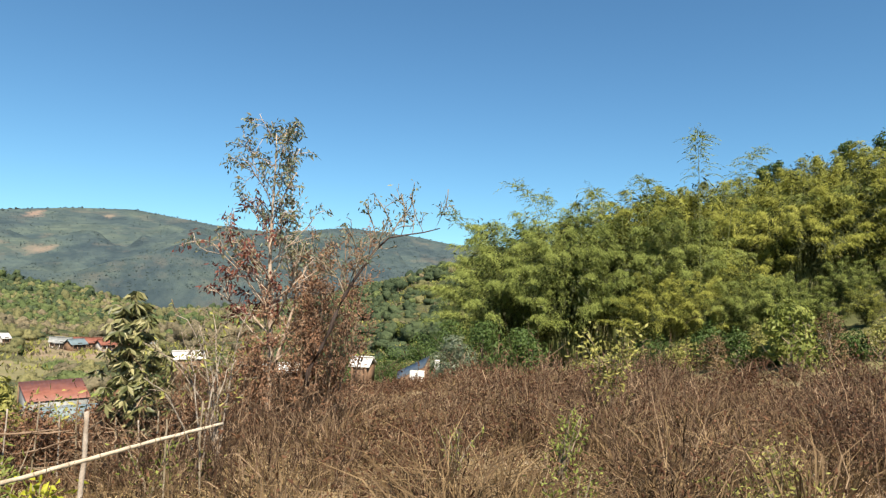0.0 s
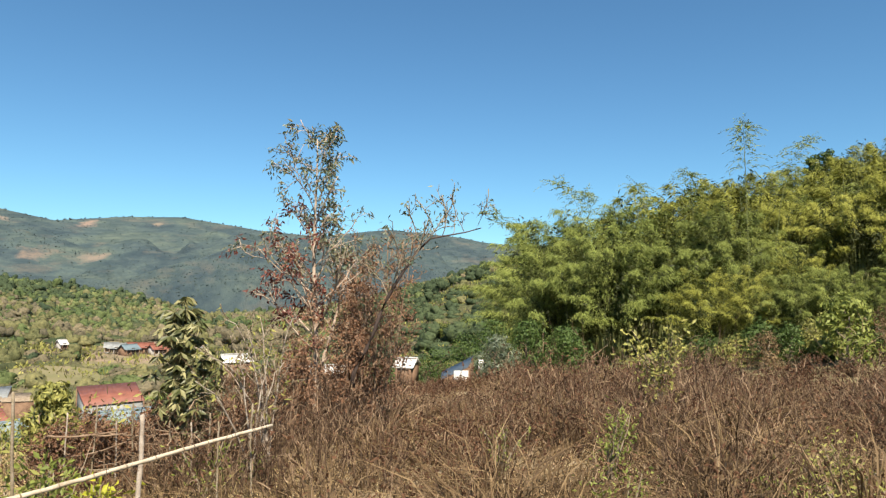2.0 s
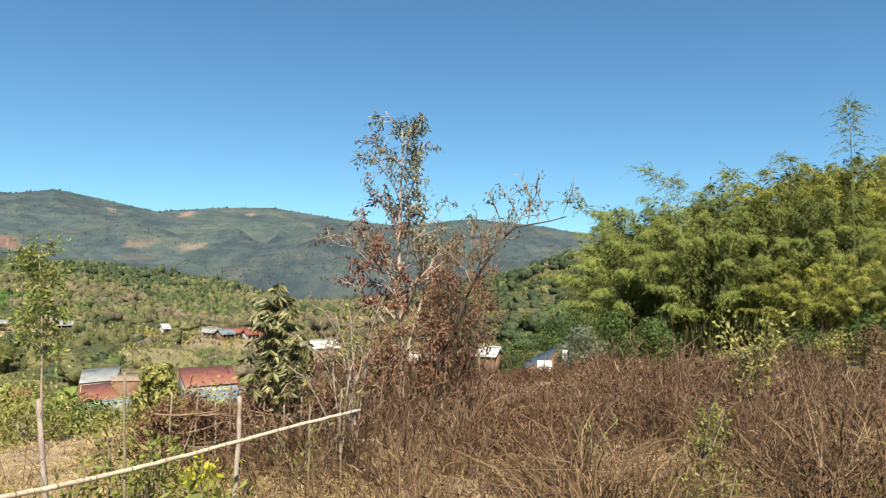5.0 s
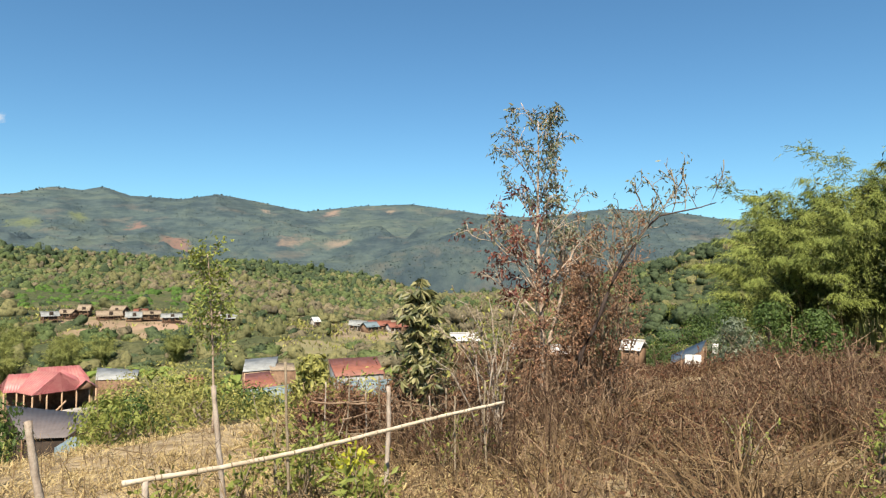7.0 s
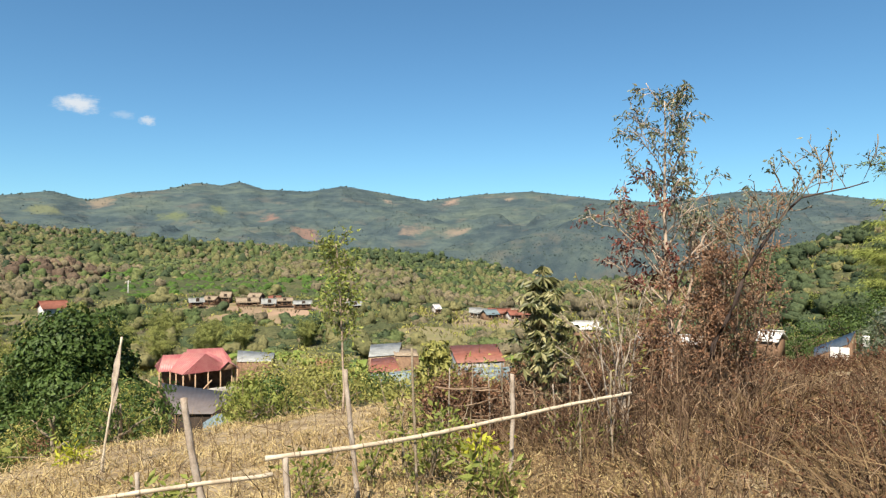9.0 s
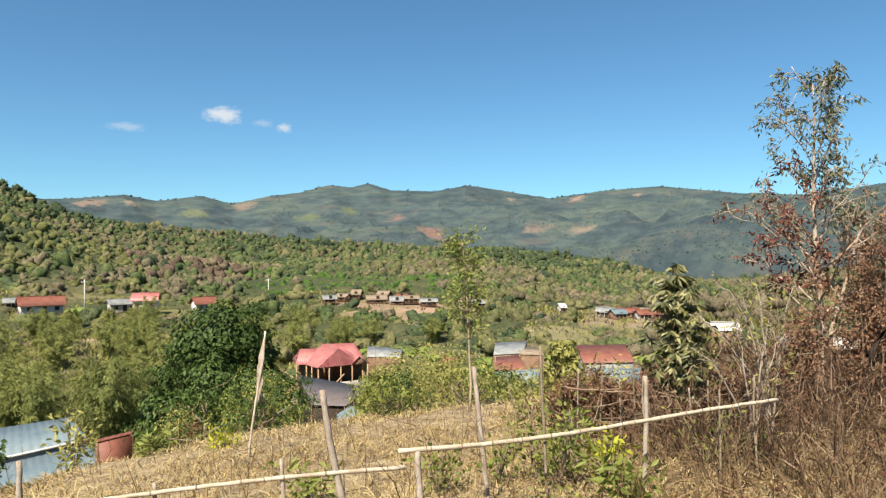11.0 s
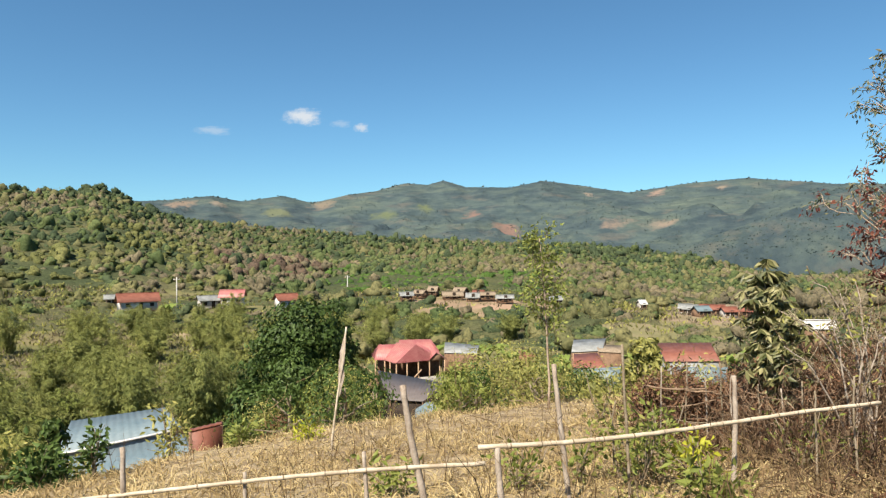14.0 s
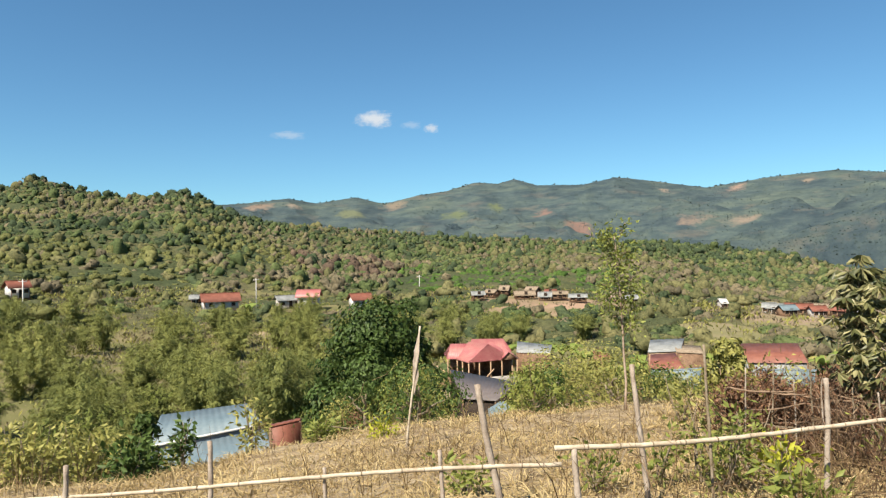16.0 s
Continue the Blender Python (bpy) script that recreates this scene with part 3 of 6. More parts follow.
def woods():
    rng = np.random.default_rng(5)
    names = {"wood_green": "mixed green woods on the valley slopes", "wood_olive": "olive dry-season woods on the valley slopes", "wood_dry": "grey-brown half-bare woods on the valley slopes", "wood_blue": "dark green woods along ridge and stream", "wood_yellow": "yellow-green thickets on the near hillside", "wood_rust": "rust-brown withered trees above the houses", "wood_fresh": "fresh green groves behind the terrace village"}
    kinds = list(names)
    near = {k: [crown_proto(rng, 90, t, 7, 0.17) for t in (0.6, 0.75, 0.9, 1.1)] for k in kinds}
    mid = {k: [crown_proto(rng, 16, t, 6, 0.3, 2) for t in (0.55, 0.7, 0.9, 1.2)] for k in kinds}
    far = {k: [crown_proto(rng, 8, t, 5, 0.34, 2) for t in (0.5, 0.65, 0.85, 1.2)] for k in kinds}
    put = {(k, q): [] for k in kinds for q in "nmf"}
    for lo, hi, count, size, q in ((85, 230, 2200, 2.1, "n"), (230, 390, 12500, 1.9, "m"), (390, 515, 12500, 2.3, "f")):
        az = rng.uniform(-3 if lo > 200 else -10, 93, count)
        d = np.sqrt(rng.uniform(lo * lo, hi * hi, count))
        keep = ~clearing(az, d) & ((az > 24) | (d > 240) | (rng.random(count) < 0.75)) & ~((az < -2) & (d < 200)) & ~((az > 60) & (d < 150))
        az, d = az[keep], d[keep]
        n = len(az)
        p = xyz(az, d, -0.6)
        lie = fbm(p[:, 0] / 70, p[:, 1] / 70, 12) * 2.2
        mix = lie + rng.normal(size=n) * 0.3 + np.interp(az, [10, 14, 28, 50, 66, 90], [-0.45, 0.1, 0.22, -0.02, -0.05, -0.05])
        s = size * rng.uniform(0.5, 1.3, n) * np.where(rng.random(n) < 0.08, 1.5, 1)
        which = np.where(mix < -0.34, "wood_blue", np.where(mix < 0.04, "wood_green", np.where(mix < 0.36, "wood_olive", "wood_dry")))
        # the half-bare belt above the houses, fresh groves behind the terrace, and the dark tree line along the crest
        which = np.where((np.abs(az - 63) < 7) & (np.abs(d - 290) < 60) & (rng.random(n) < 0.45), "wood_dry", which)
        grove = (np.abs(az - 50) < 9) & (np.abs(d - 255) < 45) & (fbm(p[:, 0] / 35, p[:, 1] / 35, 19) > -0.08)
        which = np.where(grove & (rng.random(n) < 0.8), "wood_fresh", which)
        which = np.where((d > 440) & (rng.random(n) < 0.3), "wood_blue", which)
        which = np.where((az > 66) & (d < 330) & (fbm(p[:, 0] / 60, p[:, 1] / 60, 14) > -0.1) & (rng.random(n) < 0.7), "wood_yellow", which)
        s = np.where(grove, s * 0.75, s)
        for k in kinds:
            put[(k, q)].append((p[which == k], s[which == k]))
    # taller trees along the near ridge's skyline
    az = np.concatenate([rng.uniform(72, 92, 60), [75.6, 78.4, 86.2, 85.6, 84.4]])
    put[("wood_blue", "n")].append((xyz(az, 495 + rng.uniform(-12, 6, len(az)), 0.6), rng.uniform(2.4, 4.8, len(az))))
    az, d = rng.uniform(58.5, 67.5, 60), rng.uniform(255, 320, 60)
    put[("wood_rust", "m")].append((xyz(az, d, 0.2), rng.uniform(1.8, 3.2, 60)))
    # the dark wooded knoll beside the bamboo
    az, d = rng.uniform(-6, 13, 300), rng.uniform(110, 235, 300)
    put[("wood_blue", "n")].append((xyz(az[:240], d[:240], -0.3), rng.uniform(1.5, 3.0, 240)))
    put[("wood_olive", "n")].append((xyz(az[240:280], d[240:280], -0.3), rng.uniform(1.3, 2.5, 40)))
    put[("wood_dry", "n")].append((xyz(az[280:], d[280:], -0.3), rng.uniform(1.3, 2.3, 20)))
    for k in kinds:
        geos = []
        for q, proto in (("n", near[k]), ("m", mid[k]), ("f", far[k])):
            pl = np.concatenate([a for a, _ in put[(k, q)]] + [np.zeros((0, 3))])
            if len(pl):
                geos.append(scatter(proto, pl, np.concatenate([b for _, b in put[(k, q)]]), rng))
        tagged(part("woods", join(geos), k, smooth=True), names[k], "woods", kind="stuff")


woods()


def canopy():
    """The closed undergrowth out of which the single crowns rise, open over yards and fields. Its dark colour stands
    for the shade between them.
    """
    azs, ds = np.arange(-4, 94, 0.2), np.geomspace(105, 515, 200)
    A, D = np.meshgrid(azs, ds, indexing="ij")
    p = xyz(A, D)
    x, y = p[..., 0], p[..., 1]
    bumps = 0.3 + 1.6 * fbm(x / 9, y / 9, 201) + 2.4 * np.abs(fbm(x / 4.2, y / 4.2, 205))
    bumps = np.where(D > 300, bumps * 1.25, bumps)
    shut = clearing(A, D) | ((A < -1) & (D < 240)) | ((A > 58) & (D < 150)) | (D < 112) | (D > 508)
    p[..., 2] += np.where(shut, -0.8, bumps)
    na, nd = A.shape
    i, j = np.meshgrid(np.arange(na - 1), np.arange(nd - 1), indexing="ij")
    f = np.stack([i * nd + j, (i + 1) * nd + j, (i + 1) * nd + j + 1, i * nd + j + 1], -1)
    live = ~(shut[:-1, :-1] & shut[1:, :-1] & shut[:-1, 1:] & shut[1:, 1:])
    f = f[live].reshape(-1, 4)
    tagged(part("undergrowth", (p.reshape(-1, 3), f[:, ::-1]), "canopy", smooth=True), "olive and green undergrowth of the valley woods darkened as if shaded", "woods", kind="stuff")


canopy()


def mountain_trees():
    """Single trees and groves that roughen the far slopes and their skyline."""
    rng = np.random.default_rng(15)
    azs, ds = np.arange(-5, 93, 0.25), np.linspace(800, 3010, 260)
    A, Dg = np.meshgrid(azs, ds, indexing="ij")
    slope = (ground(A, Dg) - EYE) / Dg
    crest = np.maximum.accumulate(slope, 1)
    # spread evenly over the slopes that face the valley
    n = 13000
    row = rng.integers(0, len(azs), n)
    lift = rng.random(n)
    d = np.empty(n)
    for q in range(n):
        c = crest[row[q]]
        d[q] = ds[min(np.searchsorted(c, c[0] + (c[-1] - c[0]) * lift[q]), len(ds) - 1)]
    az, d = azs[row] + rng.uniform(-0.15, 0.15, n), d + rng.uniform(-14, 14, n)
    x, y = -np.sin(np.radians(az)) * d, np.cos(np.radians(az)) * d
    grove = fbm(x / 260, y / 260, 44) + 0.45 * fbm(x / 70, y / 70, 45)
    keep = (grove > -0.04) | (rng.random(n) < 0.3) | (d < 1500)
    az, d = np.concatenate([az[keep], rng.uniform(-4, 75, 700)]), np.concatenate([d[keep], rng.uniform(2930, 3010, 700)])
    p = xyz(az, d, -0.5)
    s = rng.uniform(1.3, 3.3, len(p)) * (d / 2600) ** 0.5
    p[:, 2] -= 0.15 * s
    s[-700:] = 1.6 + 5 * rng.random(700) ** 3
    protos = [crown_proto(rng, 3, t, 4, 0.3, 2) for t in (0.6, 0.75, 0.9, 1.1)]
    tagged(part("mountain_woods", scatter(protos, p, s, rng), "mountain_wood", smooth=True), "scattered haze-tinted trees and groves on the far mountain slopes", "woods", kind="stuff")


mountain_trees()


def tufts():
    """Low scrub and tussocks over the open ground of the valley."""
    rng = np.random.default_rng(16)
    for mat, n, words in (("olive_leaf", 7600, "low olive scrub over the valley's open ground"), ("wood_dry", 6200, "dry brown tussocks over the valley's open ground")):
        az, d = rng.uniform(-36, 92, n), np.sqrt(rng.uniform(18 ** 2, 215 ** 2, n))
        keep = (d > across(az, CREST) + 1.5) & ~(clearing(az, d) & (d > 100) & (rng.random(n) < np.where(az < 40, 0.7, 0.95))) & ~((np.abs(az - 52) < 4) & (np.abs(d - 70) < 22))
        az, d = az[keep], d[keep]
        k = np.repeat(np.arange(len(az)), 9)
        base = xyz(az, d)[k] + rng.normal(size=(len(k), 3)) * np.array([0.3, 0.3, 0.05]) * (0.5 + d[k] / 70)[:, None]
        way = rng.normal(size=(len(k), 3)) * [0.6, 0.6, 0.3] + [0, 0, 0.8]
        size = (0.16 + d[k] / 180) * rng.uniform(0.5, 1.2, len(k))
        tagged(part("scrub", leaves(base, way, size, size * 0.35, rng), mat), words, "scrub", kind="stuff")


tufts()


# ---- trees that stand out ----
def limb(rng, start, way, length, r0, r1, steps=6, wander=0.18, lift=0.0):
    p, w, out = np.array(start, float), unit(np.array(way, float)), []
    for i in range(steps + 1):
        out.append(p.copy())
        w = unit(w + rng.normal(size=3) * wander + np.array([0, 0, lift]))
        p = p + w * length / steps
    return np.array(out), np.linspace(r0, r1, steps + 1)


def branchy(rng, trunk, radii, count, spread, start=0.25, sub=4, twig=3, rise=0.6, fall=0.6, wander=0.16):
    """Boughs, branches and twigs off a trunk. Gives their rods and the places and ways of the twig ends."""
    boughs, tips, ways = [], [], []
    n = len(trunk) - 1
    for q in range(count):
        rods = []
        f = start + (1 - start) * (q + rng.random() * 0.6) / count
        i = min(int(f * n), n - 1)
        at = trunk[i] + (trunk[i + 1] - trunk[i]) * (f * n - i)
        a = q * 2.4 + rng.uniform(-0.4, 0.4)
        long = spread * (1 - fall * f) * rng.uniform(0.75, 1.2)
        b, br = limb(rng, at, [math.cos(a), math.sin(a), rise * rng.uniform(0.6, 1.4)], long, radii[i] * 0.42, 0.008, 6, wander, 0.05)
        rods.append(tube(b, br, 5))
        for s in range(sub):
            j = rng.integers(1, 6)
            w = unit(b[j + 1] - b[j] if j < 6 else b[6] - b[5])
            c, cr = limb(rng, b[j], w + rng.normal(size=3) * 0.6 + [0, 0, 0.15], long * rng.uniform(0.25, 0.5), br[j] * 0.6, 0.006, 4, 0.2, 0.04)
            rods.append(tube(c, cr, 4))
            for t in range(twig):
                k = rng.integers(1, 5)
                e, er = limb(rng, c[k], unit(c[4] - c[0]) + rng.normal(size=3) * 0.7, long * rng.uniform(0.1, 0.22), 0.007, 0.004, 2, 0.25)
                rods.append(tube(e, er, 3))
                tips.append(e[2])
                ways.append(unit(e[2] - e[0]))
                tips.append(e[1])
                ways.append(unit(e[1] - e[0]))
            tips.append(c[4])
            ways.append(unit(c[4] - c[3]))
        boughs.append(join(rods))
    return boughs, np.array(tips), np.array(ways)


def add_boughs(boughs, mat, t):
    for b in boughs:
        part("bough", b, mat, t)


def leafage(rng, tips, ways, per, length, width, droop=0.6, loose=0.5, apart=0.05):
    k = np.repeat(np.arange(len(tips)), per)
    base = tips[k] + rng.normal(size=(len(k), 3)) * apart
    w = ways[k] * 0.5 + rng.normal(size=(len(k), 3)) * loose + [0, 0, -droop]
    return leaves(base, w, length * rng.uniform(0.6, 1.25, len(k)), width * rng.uniform(0.7, 1.2, len(k)), rng)


def tall_tree():
    """The half-bare tree with red, ochre and dull green leaves hanging in tufts at its twig ends."""
    rng = np.random.default_rng(11)
    d = 13.0
    base = spot(13.9, d, -0.1)
    t = thing("dry_season_tree", "slender half-bare tree with red-brown and dull green leaves", "tree", at=Matrix.Translation(base))
    end = seen(14.15, 12.6, d) - base
    u = np.linspace(0, 1, 15)
    trunk = np.outer(u, np.array(end)) + np.stack([0.05 * np.sin(u * 7), 0.05 * np.cos(u * 6), 0 * u], 1) * u[:, None] * (1 - u[:, None]) * 3
    rad = np.linspace(0.066, 0.009, 15)
    top = end.z
    part("trunk", tube(trunk, rad, 8), "pale_bark", t, smooth=True)
    second, rad2 = limb(rng, trunk[3], (0.35, 0.1, 1), top * 0.42, 0.045, 0.01, 8, 0.05, 0.05)
    part("bough", tube(second, rad2, 6), "pale_bark", t, smooth=True)
    rods, tips, ways = branchy(rng, trunk, rad, 30, 2.15, 0.24, 5, 3, 0.75, 0.7, 0.13)
    more, tips2, ways2 = branchy(rng, second, rad2, 8, 0.9, 0.3, 4, 3, 0.8, 0.4)
    add_boughs(rods + more, "pale_bark", t)
    tips, ways = np.concatenate([tips, tips2]), np.concatenate([ways, ways2])
    h = tips[:, 2] / top
    lot = rng.random(len(h))
    red = (h < 0.8) & (h > 0.3) & (tips[:, 0] < 0.15) & (lot < np.interp(h, [0.3, 0.5, 0.8], [0.75, 0.6, 0.2]))
    part("red_leaves", leafage(rng, tips[red], ways[red], 6, 0.115, 0.042, 0.7, 0.45, 0.05), "red_leaf", t, "dark red withering leaves")
    hi = (h > 0.55) & ~red
    green, ochre = hi & (lot < 0.5), hi & (lot > 0.62)
    part("crown", leafage(rng, tips[green], ways[green], 4, 0.105, 0.034, 0.6, 0.4, 0.04), "grey_green_leaf", t, "dull grey-green leaves")
    part("ochre_leaves", leafage(rng, tips[ochre], ways[ochre], 4, 0.105, 0.034, 0.6, 0.4, 0.04), "mixed_leaf", t, "dull ochre leaves")
    lo = ~red & (h < 0.6) & (lot < 0.55)
    part("dry_leaves", leafage(rng, tips[lo], ways[lo], 2, 0.09, 0.036, 0.6, 0.5, 0.06), "rust_leaf", t, "rust-brown dry leaves")


def rust_shrub(az, d, high, spread, seed, lean=0.0, stems=7):
    """A many-stemmed brown shrub, a dense tangle of twigs with dry leaves and seed heads."""
    rng = np.random.default_rng(seed)
    base = spot(az, d, -0.1)
    t = thing("dry_shrub_tree", "many-stemmed brown shrub dense with withered leaves", "shrub", at=Matrix.Translation(base))
    all_tips, all_ways, rods = [], [], []
    for q in range(stems):
        a = rng.uniform(0, 6.28)
        s, r = limb(rng, (0.2 * math.cos(a), 0.2 * math.sin(a), 0), (0.16 * math.cos(a) + lean, 0.16 * math.sin(a), 1), high * rng.uniform(0.7, 1.05), 0.02, 0.006, 9, 0.08, 0.04)
        part("stem", tube(s, r, 5), "brown_twig", t)
        g, tp, wy = branchy(rng, s, r, 12, spread, 0.2, 4, 3, 1.3, 0.45)
        rods.append(join(g))
        all_tips.append(tp)
        all_ways.append(wy)
    tagged(part("twig_mass", join(rods), "brown_twig", t), kind="stuff")
    tips, ways = np.concatenate(all_tips), np.concatenate(all_ways)
    part("crown", leafage(rng, tips, ways, 2, 0.06, 0.026, 0.3, 0.5, 0.06), "rust_leaf", t, "rust-brown withered leaves")


def leaning_tree():
    """The dark leaning branch with a few leaves at its end."""
    rng = np.random.default_rng(23)
    p0, p1, p2, p3 = seen(11.0, -7.5, 11.6), seen(8.8, -1.4, 11.4), seen(6.9, 4.4, 11.3), seen(0.5, 5.7, 11.3)
    t = thing("leaning_tree", "dark bare tree leaning out with few leaves at its tips", "tree", at=Matrix.Translation(p0))
    u = np.linspace(0, 1, 13)[:, None]
    q = [np.array(p - p0) for p in (p0, p1, p2, p3)]
    path = (1 - u) ** 3 * q[0] + 3 * u * (1 - u) ** 2 * q[1] + 3 * u * u * (1 - u) * (q[2] + [0, 0, 0.15]) + u ** 3 * q[3]
    path = path + rng.normal(size=path.shape) * 0.03
    rad = np.linspace(0.045, 0.008, 13)
    part("trunk", tube(path, rad, 6), "dark_bark", t, smooth=True)
    rods, tips, ways = branchy(rng, path, rad, 14, 1.1, 0.35, 4, 2, 1.8, 0.4)
    add_boughs(rods, "grey_stem", t)
    k = rng.random(len(tips)) < 0.42
    part("crown", leafage(rng, tips[k], ways[k], 2, 0.09, 0.035), "grey_green_leaf", t, "sparse dull green leaves")


def sapling():
    """The young tree with long pale leaflets that hang in whorls."""
    rng = np.random.default_rng(31)
    d = 10.5
    base = spot(23.5, d, -0.05)
    t = thing("broadleaf_sapling", "young tree with whorls of long drooping pale leaves", "tree", at=Matrix.Translation(base))
    top = EYE + d * math.tan(radians(0.9)) - base.z
    trunk, rad = limb(rng, (0, 0, 0), (0, 0, 1), top * 0.9, 0.032, 0.008, 12, 0.03)
    part("trunk", tube(trunk, rad, 7), "grey_stem", t, smooth=True)
    geo, rods = [], []
    for q in range(72):
        f = 0.3 + 0.7 * q / 71
        at = trunk[min(int(f * 12), 12)]
        a = q * 2.4 + rng.uniform(-0.4, 0.4)
        reach = (0.1 + 0.62 * (1.02 - f) ** 0.6 * min(1, (f - 0.2) * 4)) * rng.uniform(0.45, 1.15)
        b, br = limb(rng, at, [math.cos(a), math.sin(a), 0.7], reach, 0.009, 0.005, 4, 0.12)
        rods.append(tube(b, br, 4))
        for end in (b[4], b[2]):
            n = 13
            w = np.stack([np.cos(np.arange(n) * 0.5 + q), np.sin(np.arange(n) * 0.7 + q), np.full(n, -0.75)], 1) + rng.normal(size=(n, 3)) * 0.2
            geo.append(leaves(np.repeat(end[None], n, 0), w, rng.uniform(0.13, 0.22, n), rng.uniform(0.055, 0.075, n), rng))
    for b in rods:
        part("bough", b, "grey_stem", t)
    part("crown", join(geo), "sap_leaf", t, "pale olive drooping leaflets")


def slender_tree():
    """The thin young tree with small yellow-green leaves."""
    rng = np.random.default_rng(37)
    d = 14.5
    base = spot(40.4, d, -0.05)
    t = thing("slender_young_tree", "thin pale-stemmed young tree with sparse yellow-green leaves", "tree", at=Matrix.Translation(base))
    top = EYE + d * math.tan(radians(1.8)) - base.z
    trunk, rad = limb(rng, (0, 0, 0), (0, 0, 1), top, 0.03, 0.008, 12, 0.04)
    part("trunk", tube(trunk, rad, 6), "pale_bark", t, smooth=True)
    rods, tips, ways = branchy(rng, trunk, rad, 18, 0.85, 0.42, 3, 3, 1.1, 0.6)
    add_boughs(rods, "grey_stem", t)
    part("crown", leafage(rng, tips, ways, 3, 0.115, 0.052, 0.3, 0.6, 0.09), "lime_leaf", t, "small yellow-green leaves")


def leafy_tree(name, label, az, d, radius, high, seed, mat, leaf=(0.2, 0.1), count=9000, low=0.1, bark="dark_bark", category="tree", up=0.0, lobes=9, tall=1.0):
    """A full-crowned tree: trunk, boughs, and leaves massed on uneven lobes."""
    rng = np.random.default_rng(seed)
    t = thing(name, label, category, at=Matrix.Translation(spot(az, d, -0.1 + up)))
    trunk, rad = limb(rng, (0, 0, 0), (0, 0, 1), high * 0.75, radius * 0.05 + 0.02, 0.03, 8, 0.05)
    part("trunk", tube(trunk, rad, 7), bark, t, smooth=True)
    rods = []
    cs = []
    for q in range(lobes):
        a = q * 2.4 + rng.uniform(-0.3, 0.3)
        f = (q + 0.5) / lobes
        zz = high * (low + (1 - low) * f * 0.82 + 0.06)
        reach = radius * (0.68 * math.sqrt(max(0.05, 1 - (2 * f - 0.75) ** 2)))
        c = np.array([math.cos(a) * reach, math.sin(a) * reach, zz])
        cs.append(c)
        s = trunk[min(8, 1 + int(f * 6))]
        b = s + (c - s) * np.linspace(0, 1, 5)[:, None] + rng.normal(size=(5, 3)) * radius * 0.03
        rods.append(tube(b, np.linspace(radius * 0.03 + 0.01, 0.012, 5), 5))
    for b in rods:
        part("bough", b, bark, t)
    cs = np.array(cs + [[0, 0, high * 0.86]])
    rr = radius * rng.uniform(0.36, 0.58, len(cs))
    k = rng.integers(0, len(cs), count)
    way = unit(rng.normal(size=(count, 3)))
    lump = 1 + 0.3 * np.sin(way[:, 0] * 5 + k) * np.sin(way[:, 1] * 6 + 2 * k) + 0.2 * np.sin(way[:, 2] * 9 + k)
    p = cs[k] + way * (rr[k] * lump * rng.uniform(0.6, 1.06, count) ** 0.5)[:, None] * [1, 1, 0.9 * tall]
    p[:, 2] = np.maximum(p[:, 2], 0.03)
    part("crown", shingled(rng, p, way, leaf[0] * rng.uniform(0.6, 1.3, count), leaf[1] * rng.uniform(0.7, 1.2, count), 0.5, 0.6), mat, t)
    return t


tall_tree()
rust_shrub(9.9, 12.8, 4.0, 0.5, 41, 0, 10)
rust_shrub(8.8, 13.2, 2.8, 0.5, 44, 0, 5)
rust_shrub(11.4, 12.6, 2.6, 0.5, 42, 0, 5)
rust_shrub(13.6, 12.2, 1.9, 0.5, 45, 0, 4)
rust_shrub(16.4, 12.0, 1.8, 0.5, 43, 0, 4)
for q, (az, high) in enumerate(((21.4, 1.1), (23.0, 0.9), (24.9, 1.0), (26.4, 0.8), (28.0, 0.9), (29.8, 0.8), (31.6, 0.9))):
    rust_shrub(az, 10.9, high, 0.35, 46 + q, 0, 4)
leaning_tree()
sapling()
slender_tree()


def bare_shrub(az, d, ends, seed):
    """Long pale stems that rise from one root and arch over, with short crooked side twigs."""
    rng = np.random.default_rng(seed)
    root = spot(az, d, -0.05)
    t = thing("bare_shrub", "leafless pale shrub with long arching branches", "shrub", at=Matrix.Translation(root))
    tips, ways = [], []
    for a1, e1, d1 in ends:
        e = np.array(seen(a1, e1, d1) - root)
        u = np.linspace(0, 1, 10)[:, None]
        s = e * np.concatenate([u ** 1.5, u ** 1.5, 1.35 * u - 0.35 * u ** 3], 1) + np.cumsum(rng.normal(size=(10, 3)) * 0.025, 0) * u
        r = np.linspace(0.016, 0.005, 10)
        part("stem", tube(s, r, 5), "post", t, smooth=True)
        g, tp, wy = branchy(rng, s, r * 0.8, 5, 0.45, 0.35, 2, 2, 0.9, 0.4)
        add_boughs(g, "grey_stem", t)
        tips.append(tp[::5])
        ways.append(wy[::5])
    part("sparse_leaves", leafage(rng, np.concatenate(tips), np.concatenate(ways), 2, 0.1, 0.035), "olive_leaf", t, "few narrow green leaves")


bare_shrub(17.4, 9.8, ((20.8, -2.1, 9.6), (22.2, -3.7, 9.7), (16.2, -2.3, 10.0), (21.6, -5.6, 9.5), (19.4, -3.0, 10.1), (18.2, -1.6, 10.2)), 61)
bare_shrub(18.6, 9.4, ((22.6, -6.8, 9.2), (20.2, -4.4, 9.3), (17.0, -4.0, 9.6), (15.4, -4.6, 9.8)), 62)


